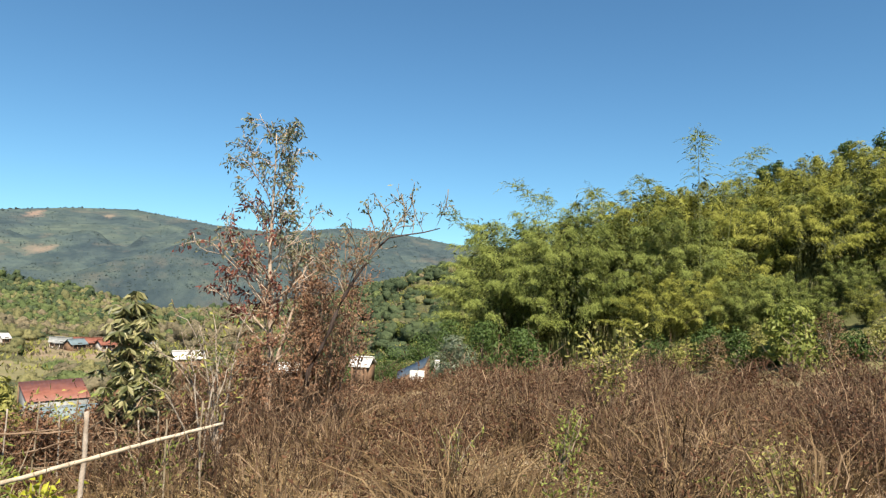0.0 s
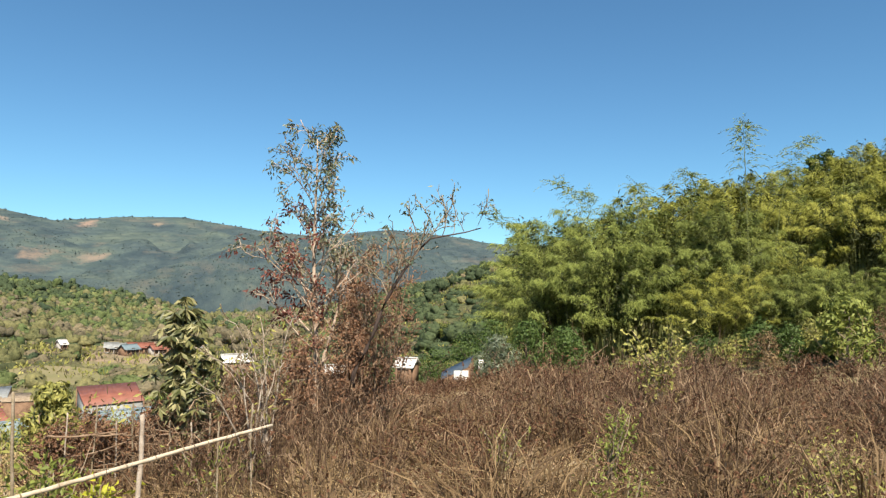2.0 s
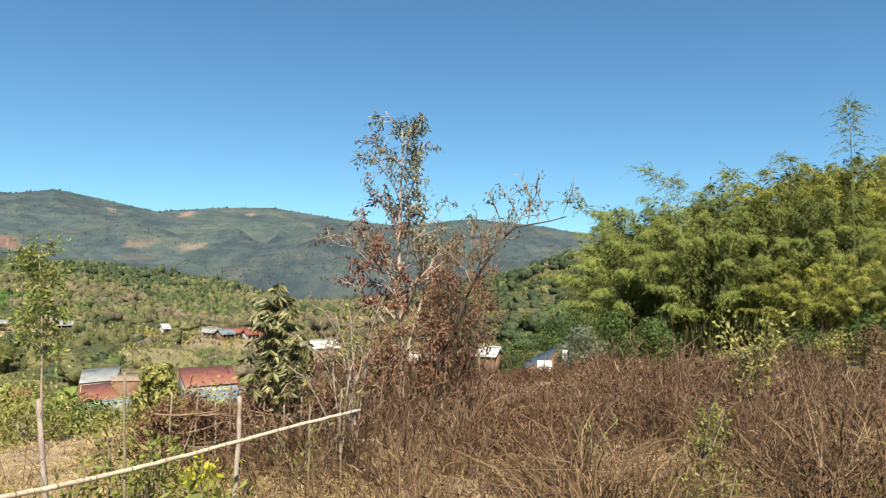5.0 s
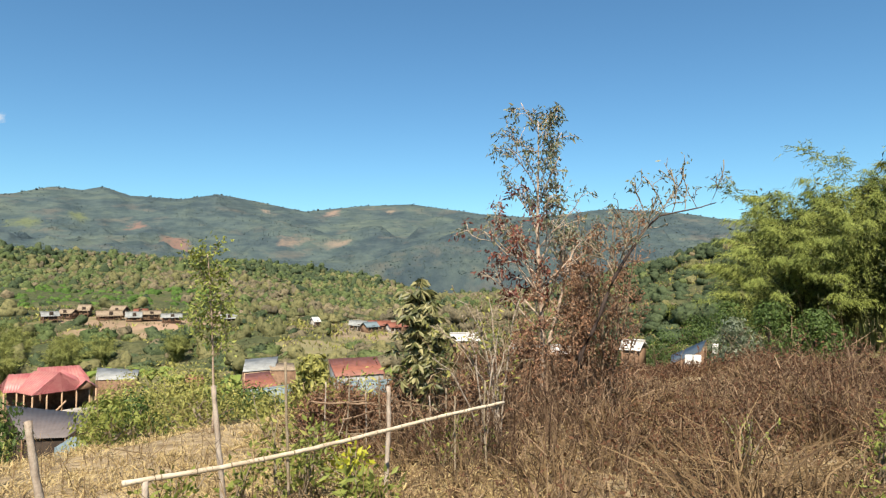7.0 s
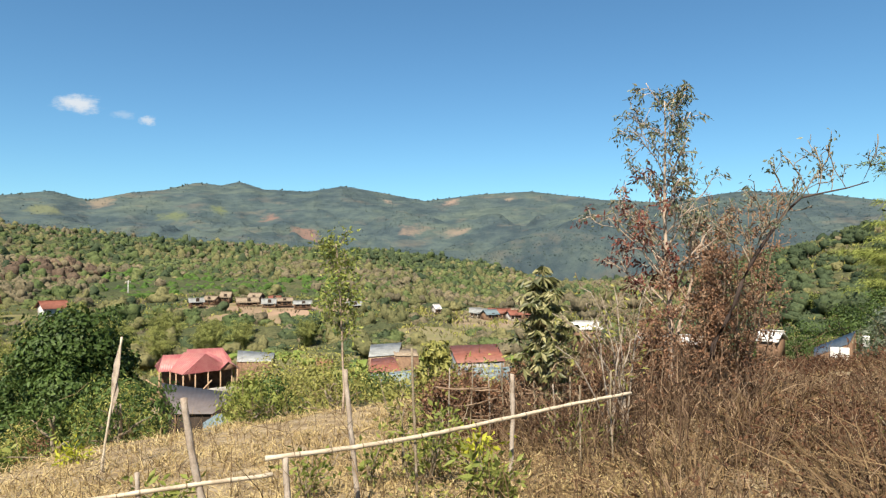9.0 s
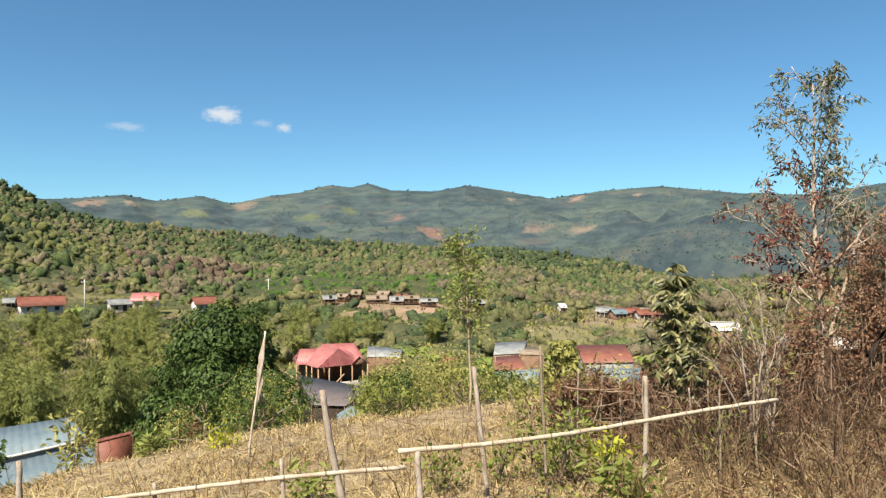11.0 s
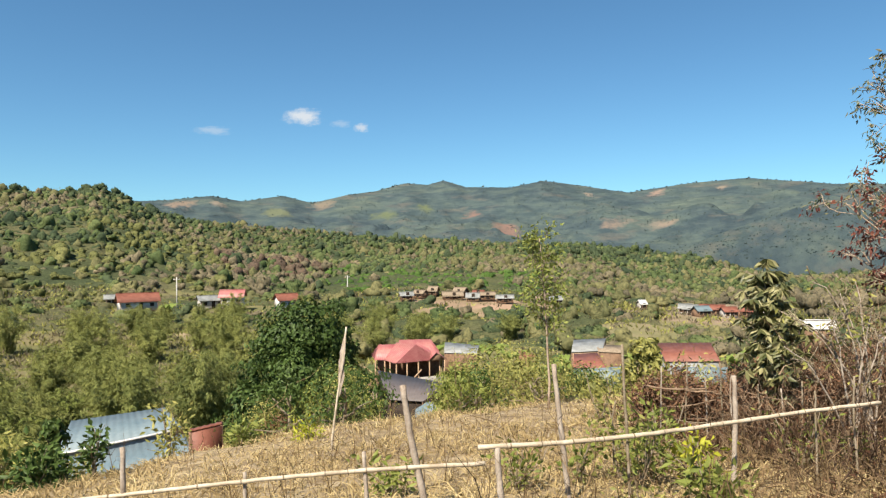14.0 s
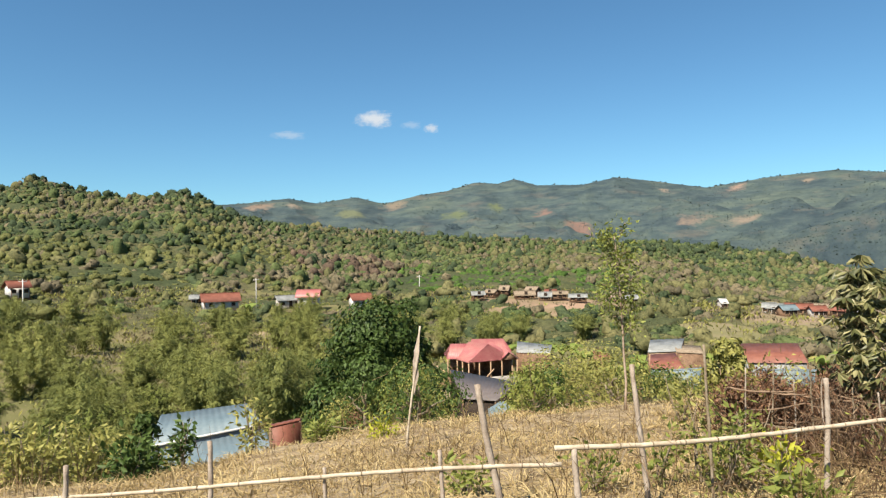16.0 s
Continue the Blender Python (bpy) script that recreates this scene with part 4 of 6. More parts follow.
def leaf_heap(az, d):
    rng = np.random.default_rng(64)
    t = thing("dry_leaf_heap", "small heap of pale withered banana leaves", "leaves", at=Matrix.Translation(spot(az, d)))
    for q in range(16):
        a = rng.uniform(0, 6.28)
        part("leaf", leaves(np.array([[rng.normal() * 0.1, rng.normal() * 0.1, 0.05]]), np.array([[math.cos(a), math.sin(a), rng.uniform(0.2, 1.0)]]), rng.uniform(0.25, 0.5), rng.uniform(0.04, 0.07), rng), "straw", t)


leaf_heap(-24.5, 7.6)
leafy_tree("round_green_tree", "dense round dark green broadleaf tree below the field", 60.6, 30, 3.1, 6.4, 51, "broad_green", (0.21, 0.12), 22000, 0.08)
leafy_tree("green_shrub", "glossy green shrub on the field's edge", 78.6, 15, 0.34, 1.7, 52, "broad_green", (0.17, 0.075), 480, category="shrub")


# ---- bamboo ----
def bamboo_proto(seed, high, plumes, leaves_n, mat, wide=1.0, grain=1.0, low=0.3):
    """A clump of culms that rise, arch outwards and hang over, each feathered with drooping sprays along its upper part."""
    rng = np.random.default_rng(seed)
    t = thing("bamboo_clump", "dense clump of arching feathery bamboo", "bamboo", "bamboo on the slope")
    rods, at, lean, along, body = [], [], [], [], []
    per = leaves_n // (plumes * 7)
    for q in range(plumes):
        a = q * 2.4 + rng.uniform(-0.5, 0.5)
        f = math.sqrt((q + 0.5) / plumes)
        out = np.array([math.cos(a), math.sin(a), 0.0])
        reach = wide * high * 0.46 * f * rng.uniform(0.75, 1.15)
        top = high * (1 - 0.52 * f * f) * rng.uniform(0.82, 1.04)
        u = np.linspace(0, 1, 9)[:, None]
        foot = out * rng.uniform(0.1, 1.1)
        p = foot + out * reach * u ** 2.1 + np.array([0, 0, 1.0]) * top * (1.5 * u - 0.5 * u ** 3.4) + np.cumsum(rng.normal(size=(9, 3)) * 0.07, 0) * u
        rods.append(tube(p, np.linspace(0.045, 0.01, 9), 4))
        w = low + (1.0 - low) * rng.random(per) ** 0.75
        i = np.minimum((w * 8).astype(int), 7)
        at.append(p[i] + (p[i + 1] - p[i]) * (w * 8 - i)[:, None])
        lean.append(np.repeat(out[None], per, 0))
        along.append(w)
        w = low * 0.8 + (0.92 - low * 0.8) * rng.random(90)
        i = np.minimum((w * 8).astype(int), 7)
        body.append(p[i] + rng.normal(size=(90, 3)) * high * 0.03)
    tagged(part("culm_mass", join(rods), "culm", t), kind="stuff")
    at, lean, along, body = np.concatenate(at), np.concatenate(lean), np.concatenate(along), np.concatenate(body)
    n = len(at)
    # sprays stand out from the culm, shorter towards its tip, and each carries seven leaves
    spray = unit(rng.normal(size=(n, 3)) * [0.75, 0.75, 0.3] + lean * 0.8 + [0, 0, 0.15])
    long = high * 0.09 * (1.25 - 0.75 * along) * rng.uniform(0.5, 1.25, n)
    j = np.repeat(np.arange(n), 7)
    g = np.tile(np.linspace(0.25, 1.0, 7), n)[:, None]
    base = at[j] + spray[j] * long[j][:, None] * g - np.array([0, 0, 0.5]) * long[j][:, None] * g ** 2 + rng.normal(size=(len(j), 3)) * 0.05
    base[:, 2] = np.maximum(base[:, 2], 0.1)
    m = len(j)
    w = spray[j] * [0.7, 0.7, 0.2] + lean[j] * 0.45 + rng.normal(size=(m, 3)) * 0.28 - np.array([0, 0, 0.45]) - np.array([0, 0, 0.4]) * g
    side = unit(np.cross(w, spray[j] * 0.6 + [0, 0, 0.7] + rng.normal(size=(m, 3)) * 0.4))
    body[:, 2] = np.maximum(body[:, 2], 0.3)
    # except in thickets, the inner leaves' dark colour paints in shaded hollows
    part("inner_foliage", shingled(rng, body, unit(body - [0, 0, high * 0.35]), rng.uniform(0.35, 0.6, len(body)) * (0.6 + 0.4 * grain), rng.uniform(0.09, 0.15, len(body)) * (0.6 + 0.4 * grain), 0.6, 0.5), mat if mat == "thicket" else "bamboo_shade", t, "" if mat == "thicket" else "inner green leaves coloured dark as if shaded")
    part("foliage", leaves(base, w, rng.uniform(0.3, 0.55, m) * grain, rng.uniform(0.035, 0.06, m) * grain, rng, 0.15, side), mat, t)
    return t


# how high the bamboo's outline stands, as an angle, from direction to direction
BAMBOO_TOP = [(-40, 12.2), (-36, 12.0), (-31, 11.5), (-27, 10.6), (-23, 9.2), (-19, 8.9), (-14.6, 8.2), (-10, 7.6), (-5.4, 6.4), (-3, 3.8), (-1, 1.5), (2, 0.0)]


def bamboos():
    rng = np.random.default_rng(61)
    rows = []

    def rise(az, d, share, less, kind, tall=10.2):
        """A clump whose top reaches a share of the outline's angle."""
        z = EYE + d * math.tan(radians(float(across(az, BAMBOO_TOP)) * share - less))
        s = (z - float(ground(az, d))) / tall
        if s > 0.12:
            rows.append((az, d, kind, s))

    # the dense green mounds, row behind row
    for az in (-17.4, -20.0):
        rise(az, 42 + rng.uniform(-1, 2), 0.3, 0.3, 2)
    for az in (-5.0, -7.2, -10.4, -14.8, -19.4):
        rise(az, 50 + rng.uniform(-2, 2), 0.8, 0.0, 1 if az > -12 else 0)
    for az in (-5.4, -8.8, -12.6, -16.6, -20.6):
        rise(az, 63 + rng.uniform(-2, 2), 1.0, 0.0, 4 if az > -9 else 5)
    # low growth, then an overhanging row on bare culms with the hill's thicket behind it
    for az in (-21.0, -23.4, -25.8, -28.8, -31.8, -35.0):
        rise(az, 40 + rng.uniform(-1, 2), 0.16, rng.uniform(-1.0, 0.6), [0, 1, 2][int(rng.integers(0, 3))])
    for az in (-24.6, -27.2, -30.4, -33.4, -36.6):
        rise(az, 47 + rng.uniform(-1, 2), 0.3, rng.uniform(-0.6, 0.8), [0, 1, 2][int(rng.integers(0, 3))])
    for az in (-24.0, -27.6, -31.2, -34.8, -38.4):
        rise(az, 59 + rng.uniform(-2, 2), 0.82, rng.uniform(-0.4, 0.4), 9)
    for az in (-23.0, -26.0, -29.0, -32.0, -35.0, -38.0):
        rise(az, 70 + rng.uniform(-2, 2), 0.78, 0.1, 4)
    for az in (-16, -20, -24, -28, -32, -36):
        rise(az, 88 + rng.uniform(-3, 3), 0.97, 0.0, 5)
    for az in np.arange(-39, -17, 1.9):
        rise(az + rng.uniform(-0.5, 0.5), 120 + rng.uniform(-12, 12), 0.985, rng.uniform(0, 0.35), 5)
    for q in range(14):
        rows.append((rng.uniform(-8, 4), rng.uniform(80, 130), int(rng.integers(6, 8)), rng.uniform(0.25, 0.42)))
    # the yellow-green thickets of the valley's near side
    for q in range(84):
        rows.append((rng.uniform(57, 92), rng.uniform(66, 160), [8, 7, 8, 8][int(rng.integers(0, 4))], rng.uniform(0.4, 0.75)))
    for q in range(20):
        rows.append((rng.uniform(74, 92), rng.uniform(50, 85), int(rng.integers(6, 9)), rng.uniform(0.3, 0.5)))
    for q in range(18):
        rows.append((rng.uniform(43, 60), rng.uniform(110, 150), 7, rng.uniform(0.4, 0.65)))
    protos = [bamboo_proto(71, 11, 46, 42000, "bamboo_green", 1.0, 0.66, 0.42), bamboo_proto(72, 11, 46, 42000, "bamboo_green", 1.15, 0.66, 0.42), bamboo_proto(73, 11, 42, 36000, "bamboo_yellow", 1.1, 0.66, 0.35)]
    protos += [bamboo_proto(77, 11, 42, 26000, "bamboo_green", 1.0, 0.85, 0.4), bamboo_proto(78, 11, 42, 26000, "bamboo_green", 1.15, 0.85, 0.4), bamboo_proto(79, 11, 42, 24000, "bamboo_yellow", 1.1, 0.9, 0.35)]
    protos += [bamboo_proto(74, 11, 30, 6000, "bamboo_green", 1.0, 1.7, 0.1), bamboo_proto(75, 11, 30, 7000, "thicket", 1.2, 1.5, 0.1), bamboo_proto(76, 11, 30, 7000, "thicket", 1.1, 1.5, 0.1)]
    protos += [bamboo_proto(80, 11, 42, 30000, "bamboo_yellow", 1.3, 0.8, 0.6)]
    used = set()
    for az, d, k, s in rows:
        src = protos[k]
        m = Matrix.Translation(spot(az, d, -0.2)) @ Matrix.Rotation(rng.uniform(0, 6.28), 4, "Z") @ Matrix.Diagonal((s, s, s, 1))
        ob = copy_thing(src, Matrix()) if src.name in used else src
        used.add(src.name)
        ob.matrix_basis = m
    for q, src in enumerate(protos):
        if src.name not in used:
            src.matrix_basis = Matrix.Translation(spot(-8 - q, 66, -0.2)) @ Matrix.Diagonal((0.5, 0.5, 0.5, 1))


def plume(tip, az0, d, seed, bow=0.35, high_leaf=0.35):
    """A single tall culm that stands out over the clump and nods at its tip."""
    rng = np.random.default_rng(seed)
    foot, end = spot(az0, d, -0.2), seen(*tip, d)
    t = thing("bamboo_culm", "single tall bamboo culm nodding above the clump", "bamboo", "bamboo on the slope", at=Matrix.Translation(foot))
    e = np.array(end - foot)
    u = np.linspace(0, 1, 16)[:, None]
    mid = e * [1 - bow * 1.6, 1 - bow * 1.6, 1.0] * 0.62 + [0, 0, e[2] * 0.36]
    p = 2 * u * (1 - u) * mid + u * u * e
    part("culm", tube(p, np.linspace(0.034, 0.008, 16), 6), "culm", t, smooth=True)
    n = 90
    f = np.sort(rng.uniform(high_leaf, 1.0, n)) * 15
    i = np.minimum(f.astype(int), 14)
    at = p[i] + (p[i + 1] - p[i]) * (f - i)[:, None]
    spray = unit(rng.normal(size=(n, 3)) * [1, 1, 0.3] + [0, 0, 0.45])
    reach = rng.uniform(0.5, 2.0, n) * (1.15 - f / 15 * 0.45)
    k = np.repeat(np.arange(n), 14)
    g = np.tile(np.linspace(0.15, 1.0, 14), n)[:, None]
    b = at[k] + spray[k] * reach[k][:, None] * g - np.array([0, 0, 1]) * reach[k][:, None] * 0.4 * g ** 2
    w = spray[k] * 0.8 + rng.normal(size=(len(k), 3)) * 0.3 - np.array([0, 0, 1]) * (0.2 + 0.4 * g)
    tagged(part("foliage", leaves(b, w, rng.uniform(0.14, 0.28, len(k)), rng.uniform(0.03, 0.05, len(k)), rng, 0.15), "bamboo_green", t), kind="stuff")


bamboos()
plume((-5.6, 9.4), -9.5, 52, 171, 0.5, 0.45)
plume((-12.2, 9.0), -14.0, 52, 172, 0.4, 0.5)
plume((-16.2, 9.9), -17.0, 53, 173, 0.3, 0.5)
plume((-20.4, 13.2), -20.7, 47, 174, 0.1, 0.55)
plume((-25.2, 11.7), -22.2, 52, 175, 0.5, 0.5)
plume((0.3, 7.0), -4.5, 53, 176, 0.5, 0.4)
plume((-8.2, 8.6), -9.0, 53, 177, 0.3, 0.5)


# ---- dry brush and straw ----
def ribbon(base, way, length, width, bend, rng, flat=False):
    """Blades and stems: three short bands that narrow and bow."""
    n = len(base)
    way = unit(way)
    s = unit(np.cross(way, [0, 0, 1.0] + rng.normal(size=(n, 3)) * 0.3 if flat else rng.normal(size=(n, 3))))
    L = np.broadcast_to(length, n)[:, None]
    W = np.broadcast_to(width, n)[:, None]
    p1 = base + way * L * 0.5
    p2 = base + (way + bend * 0.5) * L
    v = np.stack([base - s * W, base + s * W, p1 + s * W * 0.8, p1 - s * W * 0.8, p2], 1).reshape(-1, 3)
    o = np.arange(n)[:, None] * 5
    return v, np.concatenate([o + [0, 1, 2], o + [0, 2, 3], o + [3, 2, 4]])


def brush():
    rng = np.random.default_rng(81)
    # clumps of weeds, each fanning out from its own root: leafy, grassy or bare
    nc = 1550
    caz, cd = rng.uniform(-38, 34, nc), 3.8 + 29 * rng.random(nc) ** 0.95
    edge = np.interp(caz, [-38, -30, -24, 10, 14, 18, 22, 27, 34], [9.8, 9.4, 3.6, 3.6, 4.6, 6.6, 8.0, 8.6, 9.4])
    keep = (cd > edge) & (cd < np.interp(caz, [-38, -1.5, 0, 8, 9.5, 15, 20, 27, 34], [34, 32, 30, 30, 30, 26, 17, 14, 13]))
    keep &= rng.random(nc) < np.interp(cd, [4, 9, 14], [0.45, 0.75, 1.0])
    caz, cd = caz[keep], cd[keep]
    nc = len(caz)
    root = xyz(caz, cd, -0.03)
    lie = fbm(root[:, 0] / 2.6, root[:, 1] / 2.6, 151) + rng.normal(size=nc) * 0.13
    sort = np.where(lie > 0.05, 0, np.where(lie > -0.13, 1, 2))
    high = np.interp(caz, [-38, -29, -25, -20, -17, -10, -5, 0, 4, 8, 13, 27], [1.6, 1.5, 0.8, 1.0, 1.4, 1.15, 1.4, 1.1, 0.75, 0.95, 1.5, 1.05]) * rng.uniform(0.4, 1.0, nc) * np.where(rng.random(nc) < 0.2, 1.55, 1.05)
    high *= (1 + 1.5 * fbm(root[:, 0] / 1.7, root[:, 1] / 1.7, 157)) * np.interp(cd, [3.5, 6.5, 14], [0.6, 0.98, 1.0]) * np.where((caz > 15) & (cd < 8.6), 0.5, 1) * np.where(sort == 1, 0.75, 1) * np.where((caz > -1) & (caz < 10) & (cd > 17), 0.5, 1)
    wide = rng.uniform(0.12, 0.34, nc)
    c = np.repeat(np.arange(nc), 14)
    c = c[sort[c] != 1]
    n = len(c)
    off = rng.normal(size=(n, 2)) * wide[c][:, None]
    p = root[c] + np.concatenate([off, np.zeros((n, 1))], 1)
    d = cd[c]
    tall = high[c] * rng.uniform(0.5, 1.05, n)
    w = np.concatenate([off * 1.3 + rng.normal(size=(n, 2)) * 0.26, np.ones((n, 1))], 1)
    bend = rng.normal(size=(n, 3)) * [0.55, 0.55, 0.3] - [0, 0, 0.1]
    stems = ribbon(p, w, tall, rng.uniform(0.002, 0.0045, n) + d * 0.0003, bend, rng)
    leafy = sort[c] == 0
    k = np.repeat(np.arange(n), 9)
    f = rng.uniform(0.1, 0.98, len(k))[:, None]
    at = p[k] + unit(w)[k] * tall[k][:, None] * f + rng.normal(size=(len(k), 3)) * [0.04, 0.04, 0]
    tw = rng.normal(size=(len(k), 3)) * [0.55, 0.55, 0.4] + [0, 0, 0.9]
    tw_len = tall[k] * rng.uniform(0.1, 0.4, len(k)) * (1.1 - 0.6 * f[:, 0])
    twigs = ribbon(at, tw, tw_len, rng.uniform(0.0012, 0.003, len(k)) + d[k] * 0.00026, rng.normal(size=(len(k), 3)) * 0.6, rng)
    # withered leaves and seed heads along the twigs
    m = np.where(leafy[k], rng.random(len(k)) < 0.6, rng.random(len(k)) < 0.05)
    km = np.repeat(np.where(m)[0], 2)
    lv = leaves(at[km] + unit(tw)[km] * (tw_len[km] * rng.uniform(0.3, 1.0, len(km)))[:, None], rng.normal(size=(len(km), 3)) + [0, 0, -0.1], rng.uniform(0.02, 0.05, len(km)) + d[k][km] * 0.0022, rng.uniform(0.01, 0.02, len(km)) + d[k][km] * 0.0012, rng)
    tagged(part("withered_weeds", lv, "weed_leaf"), "withered red-brown leaves and seed heads of the weeds", "weeds", kind="stuff")
    # tussocks of pale bent grass, and single blades between the weeds
    g = np.repeat(np.where(sort == 1)[0], 60)
    ga = rng.normal(size=(len(g), 2)) * 0.16
    bp = root[g] + np.concatenate([ga, np.zeros((len(g), 1))], 1)
    lean_g = ga * 2.2
    ba, bd2 = rng.uniform(-38, 34, 26000), 3.6 + rng.random(26000) ** 1.2 * 26
    kb = ~((ba > -1) & (ba < 9) & (bd2 > 17)) & ~((ba > 18) & (bd2 > 10.5)) & (bd2 > np.interp(ba, [-38, -30, -24, 10, 14, 18, 24, 34], [9, 8, 3.4, 3.4, 3.8, 5, 6.4, 7.5]))
    bp = np.concatenate([bp, xyz(ba[kb], bd2[kb], -0.02)])
    bd = np.concatenate([cd[g], bd2[kb]])
    nb = len(bp)
    size_b = np.concatenate([high[g] * rng.uniform(0.5, 1.1, len(g)), rng.uniform(0.15, 0.5, kb.sum())])
    lean_b = np.concatenate([lean_g, rng.normal(size=(kb.sum(), 2)) * 0.6])
    way_b = np.concatenate([lean_b + rng.normal(size=(nb, 2)) * 0.18, np.full((nb, 1), 0.9)], 1)
    blades = ribbon(bp, way_b, size_b, rng.uniform(0.003, 0.007, nb) + bd * 0.0004, np.concatenate([lean_b * 0.9, np.full((nb, 1), -0.5)], 1) + rng.normal(size=(nb, 3)) * [0.35, 0.35, 0.15], rng)
    tagged(part("dry_grass", blades, "tan_blade"), "pale tan bent grass among the withered weeds", "grass", kind="stuff")
    tagged(part("dry_brush", join([stems, twigs]), "brush"), "tangle of withered brown weeds and brush on the slope", "brush", kind="stuff")
    # straw lying and standing on the cleared field
    n = 46000
    az = np.concatenate([rng.uniform(14, 92, 34000), rng.uniform(-38, 14, 12000)])
    d = 4.0 + rng.random(n) ** 1.3 * 14
    p = xyz(az, d, 0.01)
    w = np.stack([rng.normal(size=n), rng.normal(size=n), np.abs(rng.normal(size=n)) * 0.22], 1)
    lying = ribbon(p, w, rng.uniform(0.05, 0.2, n), rng.uniform(0.003, 0.007, n), rng.normal(size=(n, 3)) * [0.4, 0.4, 0.1], rng, True)
    n = 1500
    az, d = rng.uniform(20, 92, n), 4.8 + rng.random(n) ** 1.4 * 10
    xs = xyz(az, d)
    bunch = fbm(xs[:, 0] / 1.1, xs[:, 1] / 1.1, 171) > 0.02
    az, d = az[bunch], d[bunch]
    n = len(az)
    tall = rng.uniform(0.15, 0.7, n) * np.where(rng.random(n) < 0.15, 1.8, 1)
    p = xyz(az, d, -0.02)
    w = np.stack([rng.normal(size=n) * 0.2, rng.normal(size=n) * 0.2, np.ones(n)], 1)
    stalk = ribbon(p, w, tall, rng.uniform(0.003, 0.006, n), rng.normal(size=(n, 3)) * 0.25, rng)
    k = np.repeat(np.arange(n), 5)
    f = rng.uniform(0.2, 1, len(k))[:, None]
    side = ribbon(p[k] + unit(w)[k] * tall[k][:, None] * f, rng.normal(size=(len(k), 3)) * [0.8, 0.8, 0.5] + [0, 0, 0.6], tall[k] * rng.uniform(0.15, 0.4, len(k)), 0.003, rng.normal(size=(len(k), 3)) * 0.4, rng)
    # stubble standing in short bent tufts
    nt = 5200
    az, d = rng.uniform(14, 92, nt), 4.2 + rng.random(nt) ** 1.1 * 13
    lush = fbm(-np.sin(np.radians(az)) * d / 1.4, np.cos(np.radians(az)) * d / 1.4, 177) + rng.normal(size=nt) * 0.08 > -0.06
    az, d = az[lush], d[lush]
    k = np.repeat(np.arange(len(az)), 9)
    spread = rng.normal(size=(len(k), 2)) * 0.07
    w = np.concatenate([spread * 7 + rng.normal(size=(len(k), 2)) * 0.35, np.full((len(k), 1), 0.8)], 1)
    stub = ribbon(xyz(az, d, -0.01)[k] + np.concatenate([spread, np.zeros((len(k), 1))], 1), w, rng.uniform(0.06, 0.24, len(k)), rng.uniform(0.003, 0.006, len(k)) + d[k] * 0.0003, np.concatenate([spread * 6, np.full((len(k), 1), -0.5)], 1) + rng.normal(size=(len(k), 3)) * 0.3, rng)
    tagged(part("stubble", stub, "straw"), "short bent tufts of pale stubble on the cleared field", "grass", kind="stuff")
    tagged(part("dry_stalks", join([stalk, side]), "tan_blade"), "thin dry weed stalks standing in the stubble", "weeds", kind="stuff")
    tagged(part("straw", lying, "straw"), "pale dry straw and stubble lying on the cleared field", "straw", kind="stuff")


brush()


# ---- bamboo fence ----
def cane(name, ends, r, parent, mat="cane", sag=0.0, knots=7, seed=0, label="", joints=False):
    """A length of bamboo with swollen joints, a little crooked."""
    rng = np.random.default_rng(seed)
    a, b = np.array(ends[0]), np.array(ends[1])
    r *= 0.58
    n = knots * 3 + 1
    u = np.linspace(0, 1, n)
    bow = rng.normal(size=(2, 3)) * 0.012 * min(1.0, np.linalg.norm(b - a) / 2)
    p = a + (b - a) * u[:, None] + np.sin(np.pi * u)[:, None] * bow[0] + np.sin(2 * np.pi * u)[:, None] * bow[1] + rng.normal(size=(n, 3)) * 0.0015
    p[:, 2] -= sag * np.sin(np.pi * u)
    rad = r * (1.06 - 0.22 * u)
    rad = np.where(np.arange(n) % 3 == 0, rad * 1.12, rad)
    ob = part(name, tube(p, rad, 8), mat, parent, label, smooth=True)
    if joints:
        for i in range(3, n - 1, 3):
            w = (p[i + 1] - p[i]) * 0.06
            part("joint", tube(np.array([p[i] - w, p[i], p[i] + w]), [rad[i] * 1.01, rad[i] * 1.08, rad[i] * 1.01], 8), "grey_stem", ob)
    return ob


